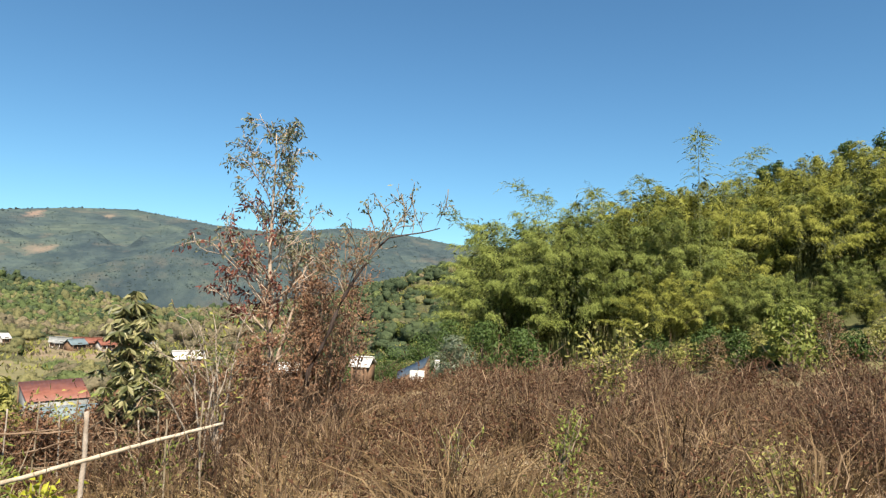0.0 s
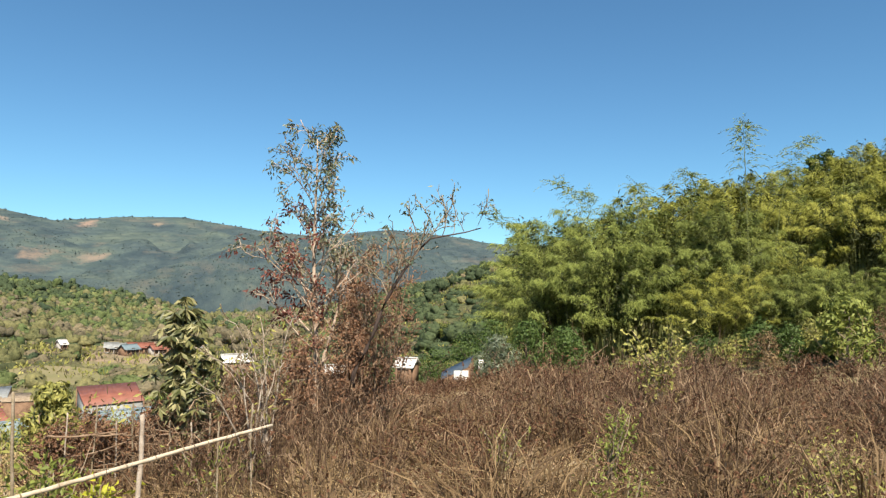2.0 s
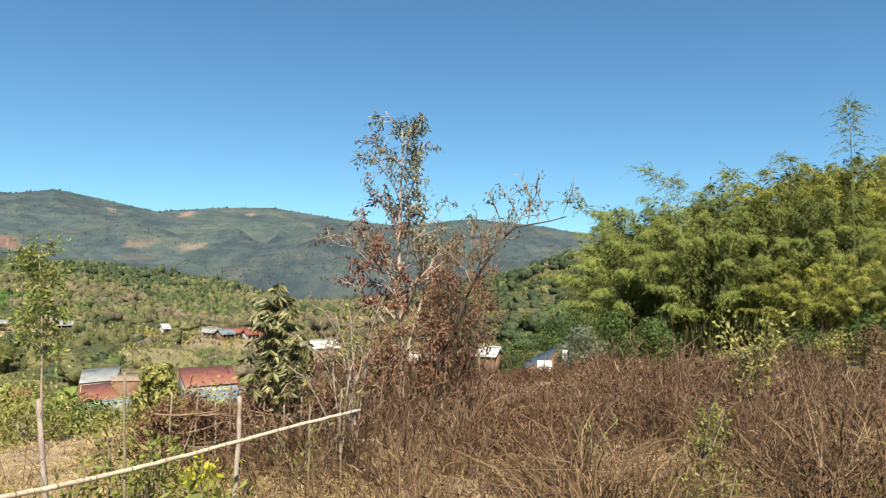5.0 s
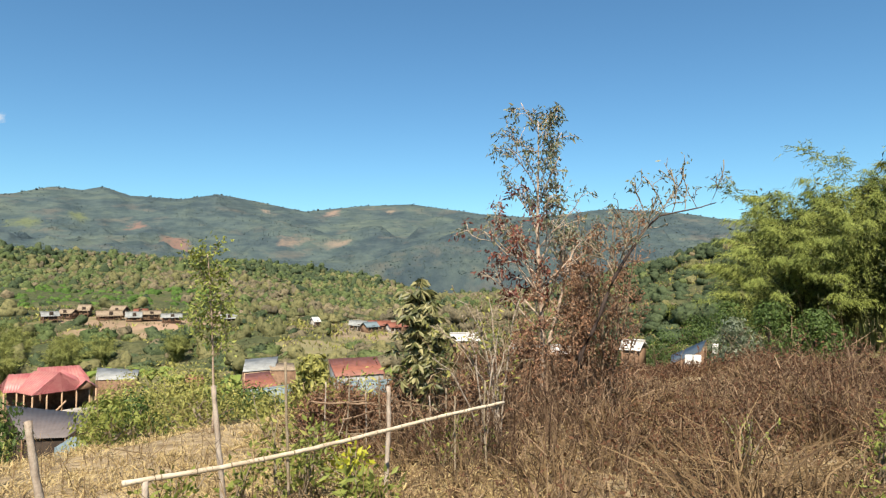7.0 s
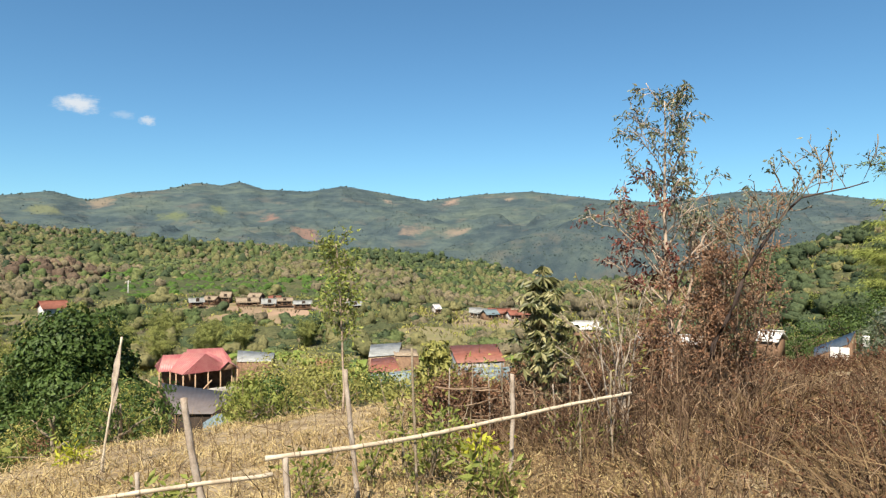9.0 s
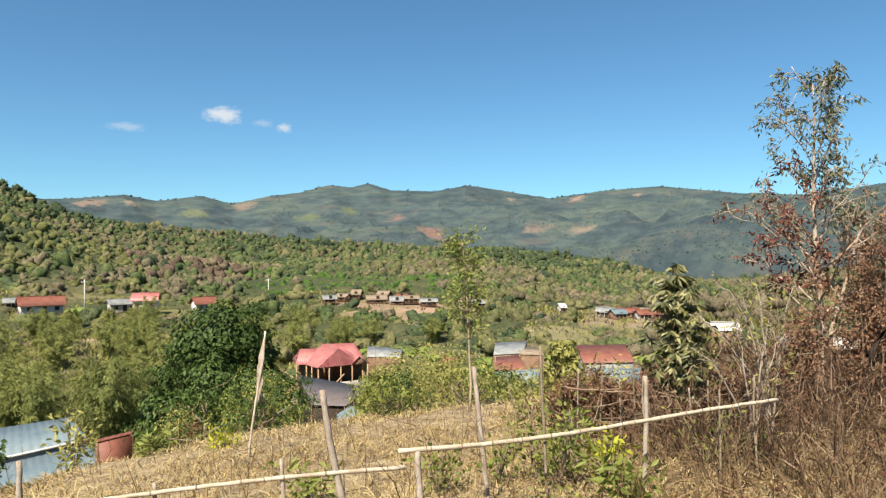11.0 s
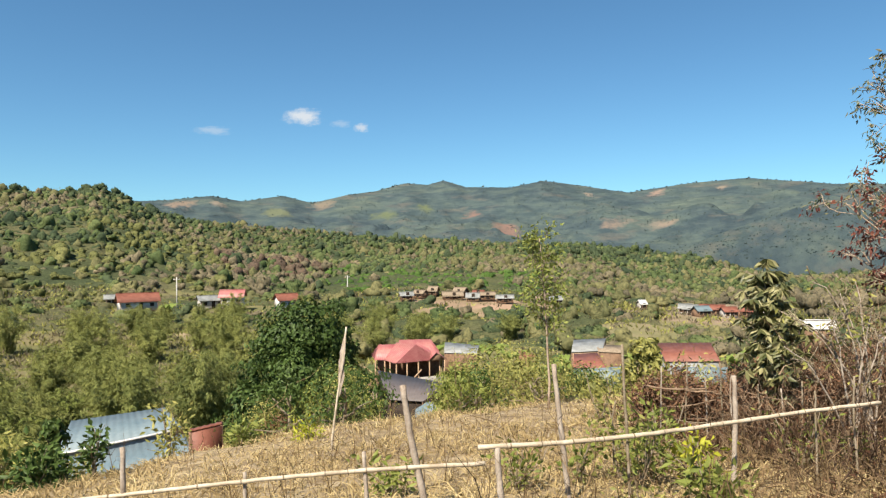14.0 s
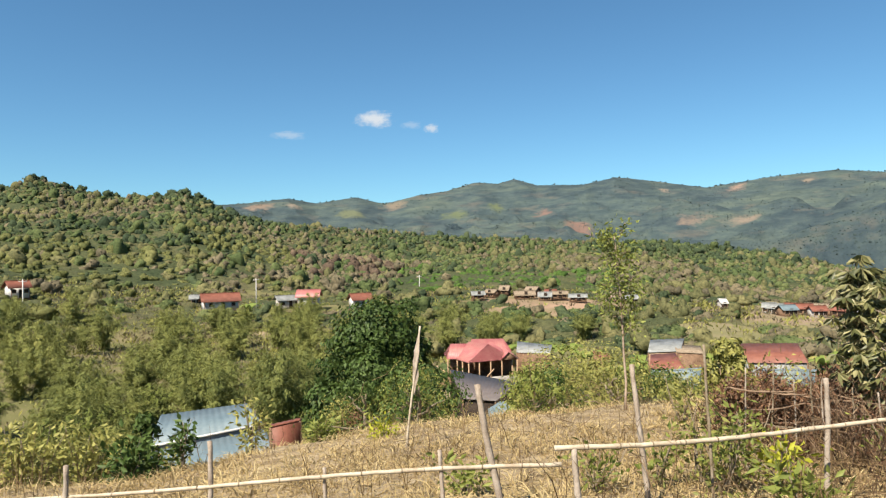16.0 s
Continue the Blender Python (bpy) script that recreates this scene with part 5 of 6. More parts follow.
def fence():
    rail_1 = thing("bamboo_fence", "weathered bamboo rail fence with uneven grey posts along the field", "fence")
    posts = [(52.4, -10.1, 50.1, 6.4, 0.056), (40.1, -8.5, 38.9, 6.7, 0.044), (73.6, -13.3, 73.8, 6.5, 0.042), (55.6, -15.1, 55.1, 6.3, 0.036), (44.8, -15.0, 44.2, 6.05, 0.05), (64.9, -16.0, 65.0, 6.32, 0.032),
             (34.7, -6.9, 34.3, 6.9, 0.024), (26.5, -9.0, 26.6, 7.45, 0.044), (83.4, -13.8, 83.5, 6.85, 0.04), (21.1, -9.8, 21.0, 7.85, 0.018), (18.6, -8.6, 18.5, 8.2, 0.02)]
    for q, (a0, e0, a1, d, r) in enumerate(posts):
        cane("post", (spot(a1, d * 0.985, -0.3), seen(a0, e0, d)), r, rail_1, "post" if r > 0.025 else "grey_stem", 0, 5, 200 + q)
    cane("rail", (seen(46.3, -14.95, 6.0), seen(17.1, -10.25, 8.1)), 0.036, rail_1, "cane", 0.015, 14, 301, "", True)
    cane("rail", (seen(45.8, -16.2, 6.45), seen(88.5, -15.3, 7.15)), 0.033, rail_1, "cane", -0.05, 14, 302, "", True)
    stick = thing("leaning_stick", "tall thin bare bamboo stick planted in the field", "stick")
    cane("stick", (spot(58.4, 11, -0.2), seen(57.0, -5.4, 11)), 0.03, stick, "cane", 0, 6, 303)
    foot, tip = np.array(spot(58.4, 11, -0.2)), np.array(seen(57.0, -5.4, 11))
    down = (foot - tip) / np.linalg.norm(foot - tip)
    part("tattered_sheath", leaves(np.array([tip, tip + down * 0.2, tip + down * 0.5]), down + np.array([[0.01, 0, 0], [-0.03, 0, 0], [0.03, 0.02, 0]]), np.array([0.9, 0.8, 0.6]), 0.1, np.random.default_rng(2)), "post", stick)
    old = thing("brushwood_fence", "tumbledown fence of thin posts and crossed poles", "fence")
    rng = np.random.default_rng(95)
    tops = [(31.6, -8.6), (29.7, -8.2), (28.4, -9.3), (27.3, -8.2), (26.6, -9.0), (24.7, -9.6), (23.2, -9.8), (21.8, -9.2)]
    for q, (a, e) in enumerate(tops):
        d = 10.3 - q * 0.12
        cane("post", (spot(a + rng.uniform(-0.3, 0.3), d, -0.2), seen(a, e, d)), 0.019, old, "grey_stem" if q % 2 else "post", 0, 4, 400 + q)
    for q in range(18):
        a0 = rng.uniform(21.0, 33)
        a1 = a0 - rng.uniform(2, 6)
        e0 = rng.uniform(-13.6, -9.6)
        e1 = e0 + rng.uniform(-1.0, 1.2)
        cane("pole", (seen(a0, e0, 10.4 + rng.uniform(-0.3, 0.2)), seen(max(a1, 19.5), e1, 9.8 + rng.uniform(-0.3, 0.3))), rng.uniform(0.011, 0.022), old, "brown_twig" if q % 3 else "grey_stem", 0.03, 6, 500 + q)


fence()


# ---- houses and sheds ----
def sheet(p00, p10, p11, p01, pitch=0.2, deep=0.018, thick=0.02):
    """A sheet of corrugated roofing over four corners: waves run from the first edge to the far one."""
    p00, p10, p11, p01 = (np.array(p, float) for p in (p00, p10, p11, p01))
    long = np.linalg.norm(p10 - p00)
    n = int(min(240, max(8, long / pitch * 4)))
    u = np.linspace(0, 1, n + 1)[:, None]
    nrm = unit(np.cross(p10 - p00, p01 - p00))
    if nrm[2] < 0:
        nrm = -nrm
    wave = (np.sin(np.arange(n + 1) * np.pi / 2) * deep * 0.5)[:, None] * nrm
    a, b = p00 + (p10 - p00) * u + wave, p01 + (p11 - p01) * u + wave
    v = np.concatenate([a, b, a - nrm * thick, b - nrm * thick])
    m = n + 1
    i = np.arange(n)[:, None]
    f = [i + [0, 1, m + 1], i + [0, m + 1, m], i + [2 * m, 3 * m + 1, 2 * m + 1], i + [2 * m, 3 * m, 3 * m + 1], i + [0, 2 * m + 1, 1], i + [0, 2 * m, 2 * m + 1], i + [m, m + 1, 3 * m + 1], i + [m, 3 * m + 1, 3 * m]]
    e = np.array([[0, m, 3 * m], [0, 3 * m, 2 * m], [n, 2 * m + n, 3 * m + n], [n, 3 * m + n, m + n]])
    return v, np.concatenate(f + [e])


def beam(a, b, r):
    return tube(np.array([a, b]), [r, r], 6)


def house(label, az, d, yaw, long, deep, wall_h, rise, roof, wall, over=0.5, stilts=0.0, category="house", z=None, openings=True, name="house", pitch=0.35, group=""):
    """A gabled house: four walls, two roof slopes, posts, a door and windows. Its ridge runs along its own x."""
    base = spot(az, d, 0) if z is None else spot(az, d, 0, z)
    t = thing(name, label, category, group, at=Matrix.Translation(base) @ Matrix.Rotation(radians(az + yaw), 4, "Z"))
    hx, hy, top = long / 2, deep / 2, stilts + wall_h
    for sx, sy, lx, ly in ((0, -hy, long, 0.12), (0, hy, long, 0.12), (-hx, 0, 0.12, deep - 0.13), (hx, 0, 0.12, deep - 0.13)):
        part("wall", box(sx, sy, stilts + wall_h / 2 - 0.3 * (stilts == 0), lx, ly, wall_h + 0.6 * (stilts == 0)), wall, t)
    for s in (-1, 1):
        gable = (np.array([[s * hx, -hy, top], [s * hx, hy, top], [s * hx, 0, top + rise], [s * (hx - 0.1), -hy, top], [s * (hx - 0.1), hy, top], [s * (hx - 0.1), 0, top + rise]]),
                 np.array([[0, 1, 2], [3, 5, 4], [0, 2, 5], [0, 5, 3], [1, 4, 5], [1, 5, 2]]))
        part("gable", gable, wall, t)
        drop = over * rise / hy
        r = part("roof_slope", sheet((-hx - over, 0, top + rise + 0.06), (hx + over, 0, top + rise + 0.06), (hx + over, s * (hy + over), top - drop + 0.06), (-hx - over, s * (hy + over), top - drop + 0.06), pitch), roof, t)
    part("ridge_cap", box(0, 0, top + rise + 0.08, long + 2 * over, 0.3, 0.05, bevel=0.02), roof, t)
    for sx in (-1, 1):
        for sy in (-1, 1):
            part("post", beam((sx * (hx - 0.1), sy * (hy + over * 0.7), -0.8), (sx * (hx - 0.1), sy * (hy + over * 0.7), top - 0.15), 0.07), "timber", t)
    if stilts:
        part("floor_deck", box(0, 0, stilts - 0.08, long + 0.3, deep + 0.6, 0.14), "timber", t)
        for q in range(3):
            part("stilt", beam((-hx + hx * q, -hy + 0.2, -0.8), (-hx + hx * q, -hy + 0.2, stilts), 0.09), "timber", t)
            part("stilt", beam((-hx + hx * q, hy - 0.2, -0.8), (-hx + hx * q, hy - 0.2, stilts), 0.09), "timber", t)
    if openings:
        door = part("door", box(long * 0.05, -hy - 0.06, stilts + 0.95, 0.85, 0.06, 1.9, bevel=0.015), "dark", t)
        for sx in (-0.3, 0.34):
            w = part("window", box(long * sx, -hy - 0.06, stilts + wall_h * 0.58, 0.9, 0.05, 0.8, bevel=0.015), "dark", t)
            part("window_frame", box(long * sx, -hy - 0.08, stilts + wall_h * 0.58 - 0.43, 1.05, 0.08, 0.07, bevel=0.01), "raw_timber", w)
    return t


def red_house():
    """The large house under crossing red roofs on open posts."""
    t = thing("red_roofed_house", "large house with crossing red sheet roofs on open timber posts", "house", at=Matrix.Translation(spot(51.97, 86, 0, -13.7)) @ Matrix.Rotation(radians(51.97), 4, "Z"))
    e = 2.75

    def slope(*c):
        part("roof_slope", sheet(*c, 0.3, 0.04), "red_roof", t)

    # back roof, its ridge across the view from the field
    slope((-1.2, 4.5, 4.75), (3.0, 4.5, 4.75), (3.9, 1.2, e), (-1.6, 1.2, e))
    slope((-1.2, 4.5, 4.75), (3.0, 4.5, 4.75), (3.9, 7.8, e), (-1.6, 7.8, e))
    slope((3.0, 4.5, 4.75), (3.0, 4.5, 4.75), (4.2, 7.8, e), (3.9, 1.2, e))
    # front block, hipped, one corner towards the field
    slope((-1.5, 1.9, 4.7), (1.0, 0.4, 4.6), (-1.6, -3.0, e), (-3.1, 0.1, e))
    slope((1.0, 0.4, 4.6), (1.0, 0.4, 4.6), (4.05, -0.4, e), (-1.6, -3.0, e))
    slope((1.0, 0.4, 4.6), (1.2, 3.0, 4.6), (4.1, 2.2, e), (4.05, -0.4, e))
    # left wing, lower
    slope((-3.9, 3.0, 4.35), (-1.5, 3.0, 4.35), (-2.3, 0.4, e - 0.05), (-4.3, 0.6, e - 0.05))
    slope((-3.9, 3.0, 4.35), (-1.5, 3.0, 4.35), (-1.4, 5.6, e), (-4.6, 5.6, e))
    slope((-3.9, 3.0, 4.35), (-3.9, 3.0, 4.35), (-4.3, 0.6, e - 0.05), (-5.0, 5.4, e))
    # small gabled porch
    slope((3.1, 2.0, 3.85), (3.5, -1.2, 3.8), (2.5, -1.4, e + 0.1), (2.2, 2.0, e + 0.1))
    slope((3.1, 2.0, 3.85), (3.5, -1.2, 3.8), (4.8, -0.9, e), (4.5, 2.2, e))
    part("gable", (np.array([[2.6, -1.2, e], [4.5, -0.8, e], [3.5, -1.05, 3.7], [2.6, -1.1, e], [4.5, -0.7, e], [3.5, -0.95, 3.7]]), np.array([[0, 1, 2], [3, 5, 4], [0, 3, 4], [0, 4, 1], [1, 4, 5], [1, 5, 2], [0, 2, 5], [0, 5, 3]])), "timber", t)
    part("wall", box(0, 3.2, 1.3, 8.0, 0.15, 2.7), "timber", t)
    part("wall", box(-4.0, 4.2, 1.3, 0.15, 2.0, 2.7), "timber", t)
    part("wall", box(3.8, 4.6, 1.3, 0.15, 2.6, 2.7), "timber", t)
    part("floor_slab", box(-0.2, 1.6, -0.25, 9.6, 7.6, 0.7, bevel=0.05), "timber", t)
    for x, y in ((-4.2, 0.7), (-3.0, 0.2), (-2.3, -1.3), (-1.5, -2.8), (-0.2, -2.2), (1.2, -1.6), (2.6, -1.0), (3.9, -0.4), (4.5, -0.8), (4.4, 2.0)):
        part("post", beam((x, y, -0.9), (x, y, e - 0.02), 0.09), "raw_timber", t)
    part("brace", beam((0.4, -2.0, 0.5), (1.6, -1.5, 1.7), 0.09), "raw_timber", t)
    part("parapet", box(2.2, -1.9, 0.3, 4.6, 0.16, 0.9, Matrix.Rotation(radians(20), 4, "Z"), bevel=0.03), "concrete", t)
    part("rail", beam((-5.6, 0.2, 1.9), (-3.6, -1.6, 0.8), 0.09), "raw_timber", t)


def shed(name, label, corners, roof, wall, low, category="shed", pitch=0.25, fascia=None, posts=4):
    """A lean-to: one sheet over four corners given as direction, rise and distance, walls down to the ground."""
    c = [seen(*k) for k in corners]
    mid = sum(c, Vector()) / 4
    base = Vector((mid.x, mid.y, low))
    t = thing(name, label, category, at=Matrix.Translation(base))
    q = [np.array(k - base) for k in c]
    part("roof", sheet(*q, pitch, 0.018), roof, t)
    inner = [np.array(mid - base) + (k - np.array(mid - base)) * 0.93 for k in q]
    for a, b in zip(inner, inner[1:] + inner[:1]):
        v = np.array([[*a[:2], -0.6], [*b[:2], -0.6], [*b[:2], b[2] - 0.06], [*a[:2], a[2] - 0.06]])
        n = unit(np.cross(v[1] - v[0], [0, 0, 1.0])) * 0.06
        w = np.concatenate([v, v - n])
        part("wall", (w, np.array([[0, 1, 2], [0, 2, 3], [4, 6, 5], [4, 7, 6], [3, 2, 6], [3, 6, 7], [0, 4, 5], [0, 5, 1], [1, 5, 6], [1, 6, 2], [0, 3, 7], [0, 7, 4]])), wall, t)
    for k in q:
        part("post", beam((*(k[:2] * 0.97), -0.6), (k[0] * 0.97, k[1] * 0.97, k[2] - 0.05), 0.06), "timber", t)
    if fascia:
        part("fascia", tube(np.array([q[3], q[2]]) + [0, 0, 0.03], [0.05, 0.05], 6), fascia, t)
    return t


red_house()
shed("grey_roofed_shed", "low shed with a broad grey-brown sheet roof", [(54.6, -9.1, 64), (48.7, -10.3, 59), (50.8, -11.7, 53), (53.6, -11.5, 54)], "slate", "dark", -12.4, pitch=0.5)
shed("zinc_roofed_shed", "open shed with a weathered zinc roof beside the red house", [(48.9, -6.9, 95), (46.0, -7.2, 93), (46.2, -7.9, 89), (49.0, -7.8, 90)], "zinc", "timber", -13.8, pitch=0.5)
up = shed("blue_roofed_shed", "low shed with pale blue sheet roofing and a white edge strip", [(77.6, -11.3, 32), (71.2, -11.0, 31), (69.9, -12.75, 28), (78.6, -13.6, 28.4)], "blue_sheet", "concrete", -6.9, fascia="white")
shed("blue_lean_to", "pale blue sheet lean-to against a low shed", [(78.4, -13.9, 28.1), (69.8, -13.05, 27.7), (69.0, -15.2, 25.6), (78.2, -16.2, 25.8)], "blue_sheet", "blue_sheet", -6.8)
shed("rusty_sheet_fence", "leaning rusty sheet fence behind the dry field", [(69.4, -12.75, 26.6), (67.0, -12.4, 27.2), (67.0, -12.6, 26.9), (69.4, -12.95, 26.3)], "rust_roof", "rust_roof", -6.6, "fence")
shed("rusty_roofed_house", "small house with a rusty red sheet roof and zinc walls", [(31.6, -6.9, 79), (27.6, -6.75, 79), (26.9, -8.15, 73), (31.0, -8.35, 73)], "rust_roof", "zinc", -12.6, "house", 0.4)
shed("blue_sheet_fence", "bluish sheet fence in front of a rusty-roofed house", [(30.5, -8.75, 71), (26.4, -8.6, 71), (26.4, -8.7, 70.5), (30.5, -8.85, 70.5)], "blue_sheet", "blue_sheet", -11.8, "fence")
shed("silver_roofed_house", "open timber house with a silvery sheet roof", [(38.2, -6.75, 82), (35.6, -6.6, 82), (35.9, -7.6, 77), (38.4, -7.75, 77)], "zinc", "raw_timber", -12.4, "house", 0.4)
shed("thatched_lean_to", "timber lean-to under a pale thatched roof", [(36.4, -7.1, 80), (34.4, -7.15, 80), (34.2, -7.75, 76), (36.2, -7.7, 76)], "thatch", "timber", -12.4, "shed", 0.4)
shed("low_rusty_shed", "low shed with a dull red sheet roof", [(38.2, -7.9, 74), (36.3, -7.75, 74), (35.6, -9.0, 69), (38.3, -9.0, 69)], "rust_roof", "blue_sheet", -12.3, "shed", 0.4)
shed("grey_sheet_fence", "grey-blue sheet fence beside a red-roofed shed", [(36.9, -9.05, 68.5), (34.3, -8.8, 68.5), (34.3, -8.9, 68), (36.9, -9.15, 68)], "blue_sheet", "blue_sheet", -11.9, "fence")
shed("orange_roofed_hut", "small hut with an orange-brown roof among bananas", [(42.7, -7.7, 80), (41.3, -7.9, 80), (41.4, -8.5, 78), (42.6, -8.4, 78)], "rust_roof", "timber", -12.8, "hut", 0.4)

# houses across the valley
shed_rows = [(73.2, 172, 8, "rust_roof", "white", 8, 4.5, 2.4, 1.6, 1.2), (66.2, 176, -10, "red_roof", "white", 5.0, 4.5, 2.8, 1.5, 0.8), (67.9, 180, 12, "zinc", "concrete", 5.5, 4, 2.2, 1.0, 0), (62.0, 170, 18, "rust_roof", "white", 4.5, 4, 2.6, 1.3, 1.0),
             (87.1, 178, 20, "rust_roof", "white", 3.8, 3, 2.6, 1.2, 0.5), (74.9, 184, 0, "zinc", "white", 3.0, 3, 2.2, 0.8, 0)]
for az, d, yaw, roof, wall, long, deep, wh, rise, st in shed_rows:
    roof_word = {"rust_roof": "red-brown sheet", "red_roof": "red sheet", "zinc": "pale zinc"}[roof]
    house("%s house with a %s roof across the valley" % ("white-walled" if wall == "white" else "grey", roof_word), az, d, yaw, long, deep, wh, rise, roof, wall, 0.6, st, group="houses across the valley")
rng_v = np.random.default_rng(7)
for az, d, roof, wall, long in ((52.1, 184, "zinc", "timber", 2.6), (50.9, 190, "thatch", "timber", 2.8), (49.8, 194, "thatch", "timber", 2.4), (48.2, 188, "thatch", "timber", 4.2), (47.5, 195, "thatch", "timber", 3.4), (46.5, 186, "zinc", "timber", 3.6), (46.0, 192, "rust_roof", "timber", 3.6), (45.3, 187, "thatch", "timber", 3.4), (43.8, 183, "zinc", "timber", 3.6),
                             (40.6, 192, "thatch", "concrete", 4.0), (39.6, 190, "zinc", "timber", 3.6)):
    house("stilted timber house with a %s roof on the terrace" % {"thatch": "grey thatch", "zinc": "pale zinc", "rust_roof": "dull red sheet"}[roof], az, d, rng_v.uniform(-35, 35), long * rng_v.uniform(0.75, 1.25), rng_v.uniform(2.2, 3.2), rng_v.uniform(0.9, 1.4), rng_v.uniform(0.7, 1.2), roof, wall, 0.4, rng_v.uniform(0.2, 0.7), group="village on the terrace", pitch=0.5)
for az, d, roof, wall, long in ((29.4, 192, "zinc", "white", 4.0), (28.9, 186, "zinc", "concrete", 4.6), (28.2, 182, "blue_sheet", "timber", 5.2), (27.8, 194, "rust_roof", "timber", 5.0), (27.1, 188, "rust_roof", "timber", 5.5), (26.4, 196, "thatch", "timber", 5.5),
                             (26.2, 184, "rust_roof", "concrete", 5.0), (25.4, 190, "thatch", "timber", 6.0), (24.6, 186, "rust_roof", "timber", 5.0), (32.7, 196, "white", "concrete", 2.2), (23.4, 170, "zinc", "timber", 5.0), (38.4, 205, "thatch", "timber", 4.0)):
    word = {"zinc": "pale zinc", "blue_sheet": "light blue sheet", "rust_roof": "rusty red sheet", "thatch": "grey thatched", "white": "bright white sheet"}[roof]
    house("low village house with a %s roof in the valley" % word, az, d, rng_v.uniform(-35, 35), long * 0.66, 3.0, 1.7, 1.0, roof, wall, 0.4, 0, group="village in the valley", pitch=0.5)
# sheds just below the brush
house("small white-roofed shed below the brush", 20.3, 62, 10, 2.2, 2.0, 1.4, 0.5, "white", "timber", 0.2, 0, "shed", -5.6, False, "shed")
house("small shed with a bright white sheet roof below the brush", 6.5, 46, -20, 1.1, 1.4, 0.8, 0.45, "white", "timber", 0.2, 0, "shed", -3.9, False, "shed")
house("small pale-roofed shed half hidden by dry shrubs", 12.2, 52, 15, 2.4, 1.8, 1.2, 0.5, "white", "timber", 0.2, 0, "shed", -5.4, False, "shed")
house("low grey-roofed shed behind the leaning saplings", 15.2, 54, 20, 2.2, 1.8, 1.2, 0.5, "zinc", "timber", 0.2, 0, "shed", -5.6, False, "shed")
shed("blue_roofed_hut", "small hut with a dark blue sheet roof", [(3.6, -6.3, 42.5), (1.0, -5.0, 43), (1.4, -5.9, 40.5), (3.7, -7.0, 40.5)], "dark_blue", "timber", -4.4, "hut", 0.3)
panel = thing("white_board", "white board standing against a small hut", "board", at=Matrix.Translation(seen(2.0, -6.85, 40.2)) @ Matrix.Rotation(radians(6), 4, "Z"))
part("panel", box(0, 0, 0, 0.85, 0.05, 0.9, bevel=0.01), "white", panel)
part("batten", box(0, -0.04, 0, 0.06, 0.04, 0.9), "zinc", panel)
for az, el, d, w, h in ((0.35, -5.7, 43, 0.34, 0.6), (-1.45, -6.75, 41, 0.3, 0.34)):
    rag = thing("white_sheet", "small white sheet hung beside the hut", "sheet", at=Matrix.Translation(seen(az, el, d)) @ Matrix.Rotation(radians(az + 12), 4, "Z"))
    part("cloth", box(0, 0, 0, w, 0.03, h, bevel=0.012), "white", rag)
    part("pole", beam((-w * 0.45, 0.05, -1.6), (-w * 0.45, 0.05, h * 0.55), 0.025), "grey_stem", rag)
tank = thing("blue_tarpaulin", "crumpled light blue tarpaulin on the bank below the field", "tarpaulin", at=Matrix.Translation(spot(50.2, 37, 0.0, EYE + 37 * math.tan(radians(-13.0)))))
gx, gy = np.meshgrid(np.linspace(-0.7, 0.7, 15), np.linspace(-0.5, 0.5, 11), indexing="ij")
gz = 0.55 * np.exp(-(gx ** 2 * 2 + gy ** 2 * 4)) + 0.25 * fbm(gx * 4, gy * 4, 8) + 0.3
gi, gj = np.meshgrid(np.arange(14), np.arange(10), indexing="ij")
quad = np.stack([gi * 11 + gj, (gi + 1) * 11 + gj, (gi + 1) * 11 + gj + 1, gi * 11 + gj + 1], -1).reshape(-1, 4)
top_v = np.stack([gx, gy, gz], -1).reshape(-1, 3)
rim = np.concatenate([np.arange(0, 165, 11), 154 + np.arange(1, 11), np.arange(153, 0, -11)[:13], np.arange(9, 0, -1)])
skirt = np.concatenate([top_v, top_v[rim] * [1.05, 1.05, 0] + [0, 0, -0.6]])
ri = np.arange(len(rim))
rj = (ri + 1) % len(rim)
hem = np.concatenate([np.stack([rim[ri], 165 + ri, 165 + rj], 1), np.stack([rim[ri], 165 + rj, rim[rj]], 1)])
part("cover", (skirt, np.concatenate([quad[:, [0, 1, 2]], quad[:, [0, 2, 3]], hem])), "blue_sheet", tank)



def utility_pole(az, el0, el1, d):
    a, b = seen(az, el0, d), seen(az, el1, d)
    t = thing("utility_pole", "pale concrete utility pole with a crossarm", "pole", at=Matrix.Translation(a))
    h = b.z - a.z
    part("pole", tube(np.array([[0, 0, -2], [0, 0, h]]), [0.16, 0.11], 8), "white", t)
    part("crossarm", box(0, 0, h - 0.5, 1.6, 0.12, 0.12, Matrix.Rotation(radians(az), 4, "Z")), "white", t)
    for s in (-0.65, 0, 0.65):
        part("insulator", tube(np.array([[s, 0, h - 0.44], [s, 0, h - 0.2]]) @ np.array(Matrix.Rotation(radians(az), 3, "Z")).T, [0.06, 0.05], 6), "concrete", t)


utility_pole(86.75, -3.0, -0.7, 172)
utility_pole(70.4, -3.0, -1.1, 178)
utility_pole(57.0, -2.6, -1.2, 230)


